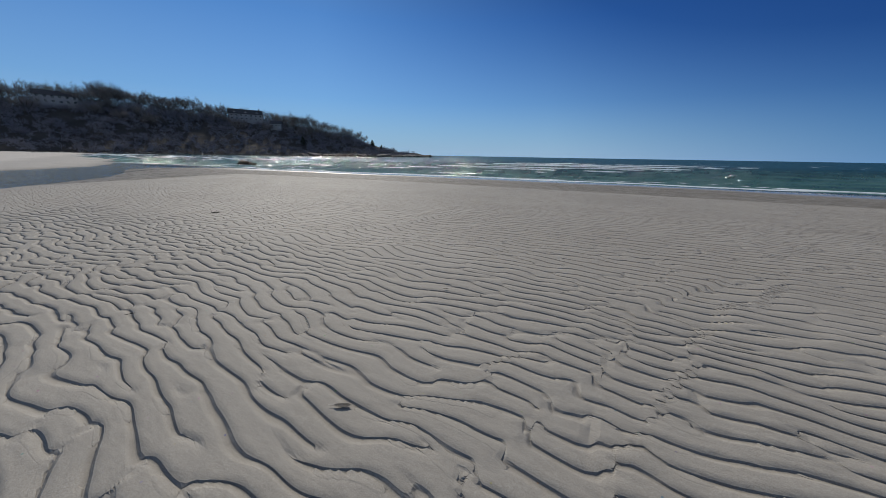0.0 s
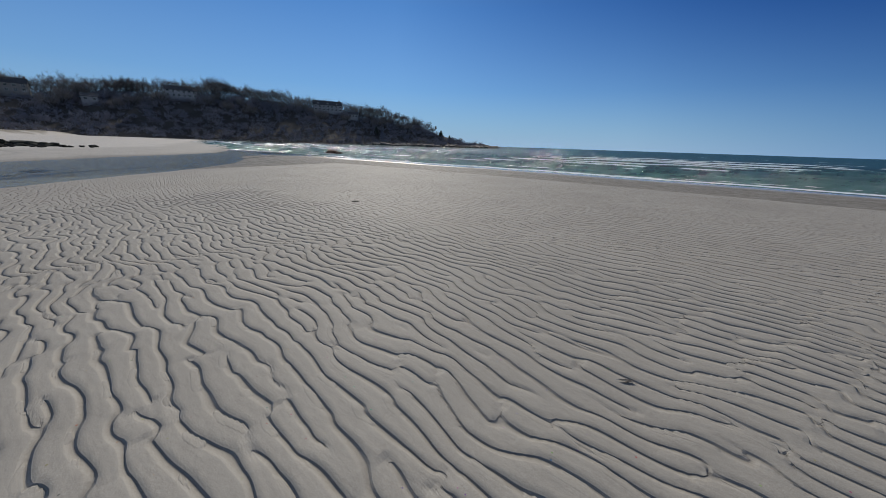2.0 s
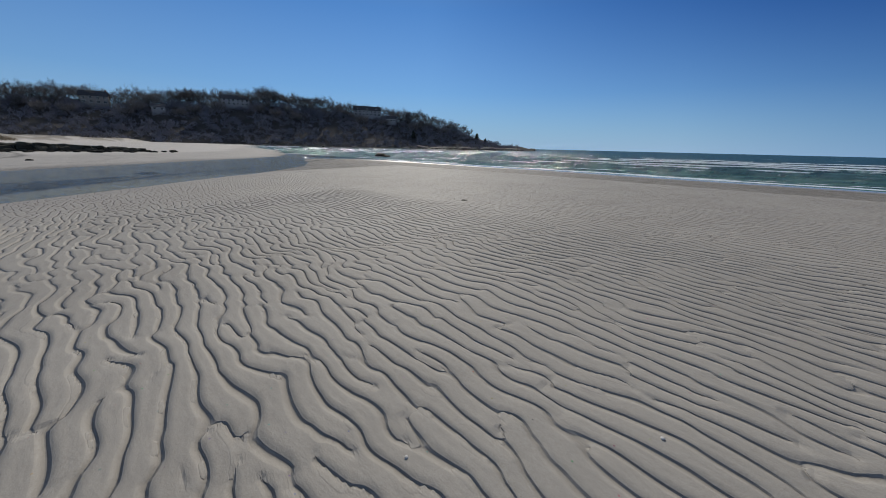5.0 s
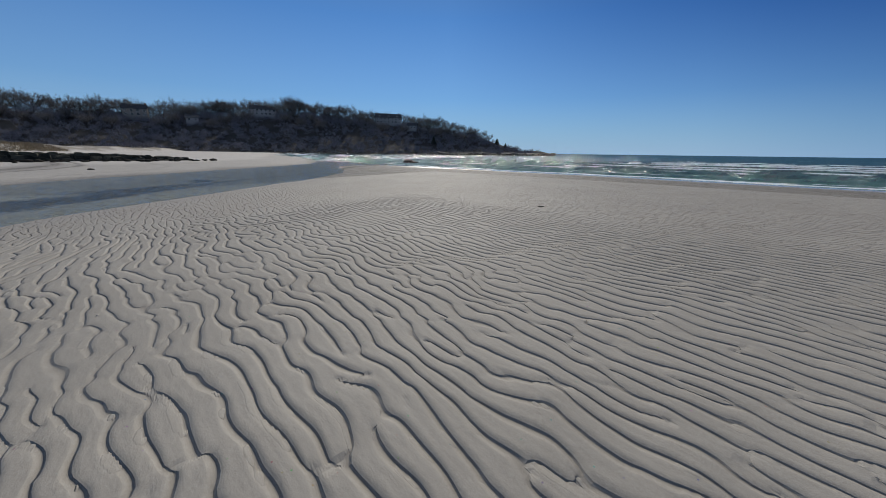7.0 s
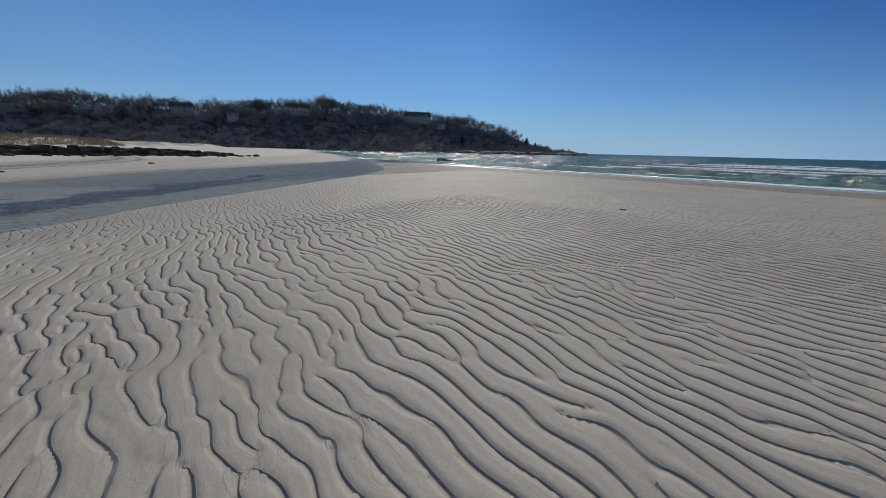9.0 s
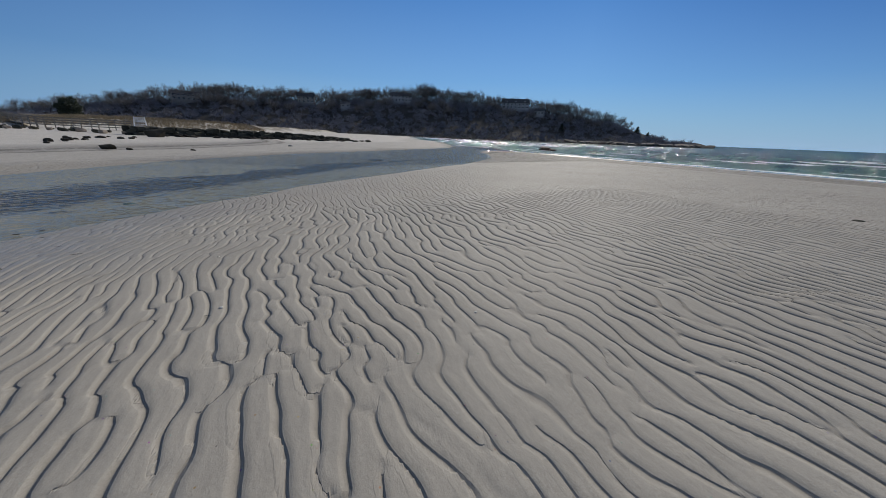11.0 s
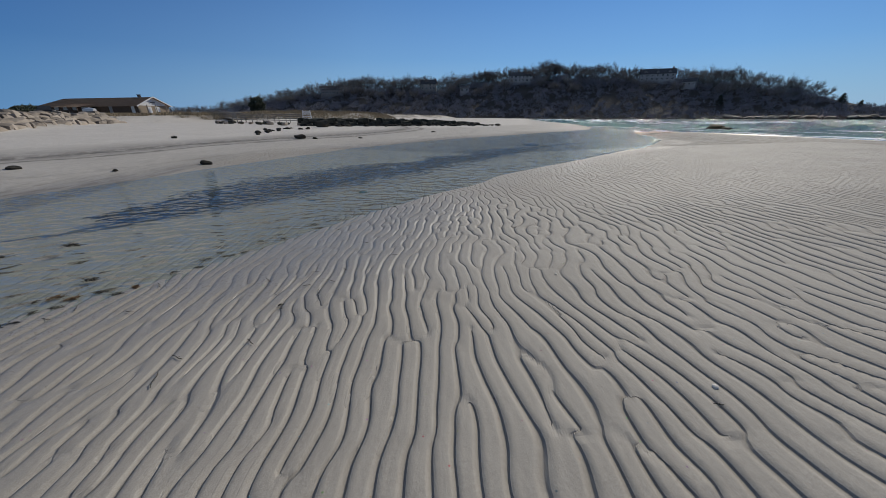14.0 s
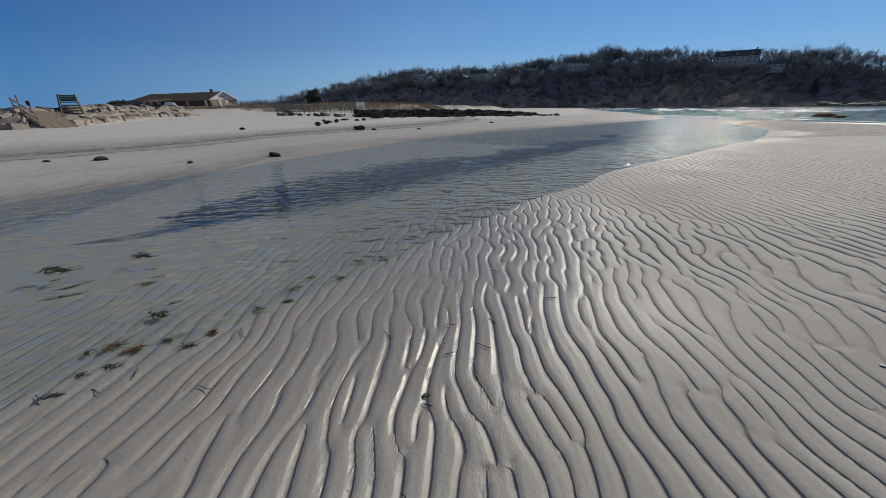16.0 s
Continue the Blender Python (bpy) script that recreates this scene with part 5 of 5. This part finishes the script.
grass("dune_grass", "dry tan beach grass on the dune", 4200, lambda: behind_foot(-4, 62, 5, 24), 0.62)
grass("bank_grass", "dry beach grass along the top of the sea wall", 900, lambda: behind_foot(-13, -5, 5, 30), 0.5)

# ---- drift on the sand by the stream ----
def at_sand(x, y):
    return float(land(np.array([x]), np.array([y]))[0] + ripples(np.array([x]), np.array([y]))[0][0])


def weed_clump(x, y, size, material, label, blades=34, thick=0.010):
    """Limp strap-like blades lying on one another, each its own piece."""
    size *= 0.8
    ob = thing("seaweed", label, "seaweed", (x, y, max(at_sand(x, y), WATER) + 0.002), math.degrees(rng.normal(1.2, 0.5)), "seaweed along the stream")
    ring = np.array([[0, 1, 5, 4], [1, 2, 6, 5], [2, 3, 7, 6], [3, 0, 4, 7]])
    for k in range(blades):
        p = np.array([rng.normal(0, size * 0.36), rng.normal(0, size * 0.13), rng.uniform(0.001, 0.004 + size * 0.02)])
        turn, w = rng.normal(0.1, 0.6), thick * rng.uniform(0.5, 1.2)
        step, vs = size * rng.uniform(0.25, 0.7) / 4, []
        for j in range(5):
            side = np.array([-math.sin(turn), math.cos(turn), rng.normal(0, 0.12)]) * w * (1 - 0.12 * j)
            vs += [p - side, p + np.array([0, 0, 0.0022]), p + side, p - np.array([0, 0, 0.0008])]
            turn += rng.normal(0, 0.4)
            p = p + np.array([math.cos(turn) * step, math.sin(turn) * step, 0])
            p[2] = max(0.001, p[2] + rng.normal(0, 0.002))
        part("blade", (np.array(vs), np.concatenate([ring + 4 * j for j in range(4)])), material, ob)
    return ob


# clumps strung along the water's edge
for x, y, size in ((-16.2, -0.74, 0.16), (-16.18, -1.01, 0.2), (-15.78, -1.56, 0.16), (-15.85, -1.83, 0.2), (-15.54, -2.09, 0.14), (-15.71, -2.33, 0.17), (-15.57, -2.53, 0.24), (-15.36, -2.59, 0.2),
                   (-15.39, -2.81, 0.24), (-15.09, -3.25, 0.22), (-15.26, -3.39, 0.15), (-15.12, -3.66, 0.2), (-15.37, -3.84, 0.12), (-15.12, -3.8, 0.16), (-14.97, -3.89, 0.18), (-15.84, -3.43, 0.15), (-16.75, -1.43, 0.1), (-13.83, -2.06, 0.09)):
    weed_clump(x, y, size * 0.5, WEED, "small dark clump of eelgrass on wet sand", 20, 0.004)
for x, y, size in ((-15.25, -3.58, 0.2), (-15.38, -3.72, 0.22), (-15.19, -3.12, 0.15)):
    weed_clump(x, y, size * 0.55, RUST, "rusty brown seaweed clump on wet sand", 40, 0.006)


def twig(x, y, length, turn, label="short dark piece of driftweed on the sand"):
    """A thin bent stem with a stub of a side shoot."""
    bm = bmesh.new()
    pts = [Vector((math.cos(a) * length * (k / 4 - 0.5) * 1.0, 0.05 * length * math.sin(k * 1.7 + a), 0.006)) for k, a in enumerate((0.0, 0.12, -0.1, 0.15, 0.0))]
    for k in range(4):
        bar(bm, pts[k], pts[k + 1], 0.0026, 0.0022, 6)
    bar(bm, pts[2], pts[2] + Vector((length * 0.16, length * 0.12, 0.004)), 0.002, 0.001, 6)
    ob = part("driftweed", bm, WEED)
    ob.matrix_world = pose(x, y, at_sand(x, y) + 0.004, 0, 0, turn)
    return tagged(ob, label, "seaweed", "driftweed on the ripples")


for x, y, length, turn in ((-13.83, -1.71, 0.13, -20), (-14.45, -2.02, 0.12, 10), (-13.98, -1.53, 0.1, 30), (-14.31, -1.59, 0.08, 60), (-14.18, -1.3, 0.09, 5), (-14.82, -0.76, 0.09, 40), (-14.17, -0.7, 0.11, 70), (-15.68, -0.8, 0.12, 20),
                           (-14.94, -3.5, 0.1, 0), (-14.88, -3.67, 0.09, 40), (-15.05, -2.92, 0.14, 10), (-14.97, -3.94, 0.12, 25), (-14.04, -1.76, 0.08, 80), (-14.56, -3.12, 0.1, 45), (-13.33, -2.91, 0.14, -15), (-13.51, -2.79, 0.1, 30),
                           (-13.38, -2.36, 0.09, 15), (-13.77, -2.07, 0.06, 50), (-11.07, -0.45, 0.05, 40), (-7.17, 6.6, 0.14, 10), (-2.44, 2.92, 0.07, 30), (0.37, 3.08, 0.05, 0)):
    twig(x, y, length, turn)


def feather(x, y, turn):
    """A worn grey feather: quill and two ragged vanes."""
    ob = thing("feather", "small weathered grey feather lying on the ripples", "feather", (x, y, at_sand(x, y) + 0.006), turn)
    part("quill", bar(bmesh.new(), (-0.09, 0, 0.004), (0.09, 0.012, 0.006), 0.0022, 0.001, 6), SHELL, ob)
    for s in (-1, 1):
        bm = bmesh.new()
        rowa = [bm.verts.new((-0.05 + 0.14 * k / 10, 0.012 * k / 10, 0.005)) for k in range(11)]
        rowb = [bm.verts.new((-0.03 + 0.14 * k / 10, 0.012 * k / 10 + s * (0.012 + 0.014 * math.sin(math.pi * k / 10)) * (1 - 0.3 * (k % 3 == 0)), 0.009)) for k in range(11)]
        for k in range(10):
            bm.faces.new((rowa[k], rowa[k + 1], rowb[k + 1], rowb[k]))
        bmesh.ops.solidify(bm, geom=bm.faces[:], thickness=0.0012)
        part("vane", bm, GREYWOOD, ob)
    return ob


feather(-0.38, 1.58, -10).scale = (0.65, 0.65, 0.65)


def shell(x, y, r, label="small pale broken shell on the sand"):
    bm = bmesh.new()
    bmesh.ops.create_uvsphere(bm, u_segments=14, v_segments=8, radius=r)
    for v in bm.verts:
        a = math.atan2(v.co.y, v.co.x)
        v.co.z = max(v.co.z, -0.1 * r) * 0.45
        v.co.xy = v.co.xy * (1 + 0.05 * math.cos(9 * a))
    ob = part("shell", bm, SHELL)
    ob.matrix_world = pose(x, y, at_sand(x, y) + 0.004, 8, 5, rng.uniform(0, 360))
    return tagged(ob, label, "shell", "shells on the sand")


for x, y, r in ((-11.12, -0.32, 0.018), (-2.6, 0.55, 0.011), (-9.2, 0.9, 0.012), (-3.9, 0.2, 0.01), (-12.6, 0.3, 0.014)):
    shell(x, y, r)

mound = part("weed_mound", (lambda b: (bmesh.ops.create_icosphere(b, subdivisions=3, radius=0.5), b)[1])(bmesh.new()), WEED)
for v in mound.data.vertices:
    v.co *= 1 + 0.35 * noise.noise(v.co * 5)
mound.matrix_world = pose(-4.66, 8.45, at_sand(-4.66, 8.45), 0, 0, 20) @ Matrix.Diagonal((0.2, 0.14, 0.06, 1))
tagged(mound, "low dark clump of washed-up seaweed on the flat", "seaweed")
sunk = piece("submerged_stone", stone_mesh("submerged_stone", 590, GREENROCK, 2), (-18.4, 0.9, WATER - 0.14), (0.36, 0.26, 0.16))
tagged(sunk, "algae-green stone under the stream's clear water", "rock")
for x, y, w in ((-17.3, -3.9, 0.2), (-17.3, -4.6, 0.26), (-15.7, -3.5, 0.12)):
    weed_clump(x, y, w, WEED, "dark drowned eelgrass clump in the stream", 40, 0.012)


# ---- eelgrass trailing in the current, a ragged belt along the stream ----
BELT_Y, BELT_X, BELT_W = (-4.4, -3.4, -1.9, 1.0, 3.5, 7, 11.5, 16), (-18.8, -19.2, -19.9, -20.9, -21.5, -22.4, -23.6, -25.0), (0.03, 0.4, 0.9, 0.95, 0.9, 0.8, 0.6, 0.2)
ys = rng.uniform(-4.4, 16, 12000)
xs = np.interp(ys, BELT_Y, BELT_X) + rng.normal(0, 0.75, len(ys)) * np.interp(ys, BELT_Y, BELT_W)
clump = grid_noise(xs, ys * 0.55, 0.9, 81) * 0.7 + grid_noise(xs, ys, 2.6, 82) * 0.6
keep = clump > -0.12
xs, ys = xs[keep], ys[keep]
a = np.stack((xs, ys, WATER + rng.uniform(-0.14, -0.03, len(xs))), 1)
turn = rng.normal(0.35, 0.35, len(xs))
length = rng.uniform(0.15, 0.45, len(xs))
b = a + np.stack((-np.sin(turn) * length, np.cos(turn) * length, rng.uniform(-0.012, 0.006, len(xs))), 1)
thick = rng.uniform(0.004, 0.011, (len(xs), 1))
belt = part("eelgrass_bed", sticks(np.concatenate((a, b, thick, thick * 0.5), 1), 3), WEED)
tagged(belt, "dark eelgrass trailing in patches below the stream surface", "seaweed", kind="stuff")
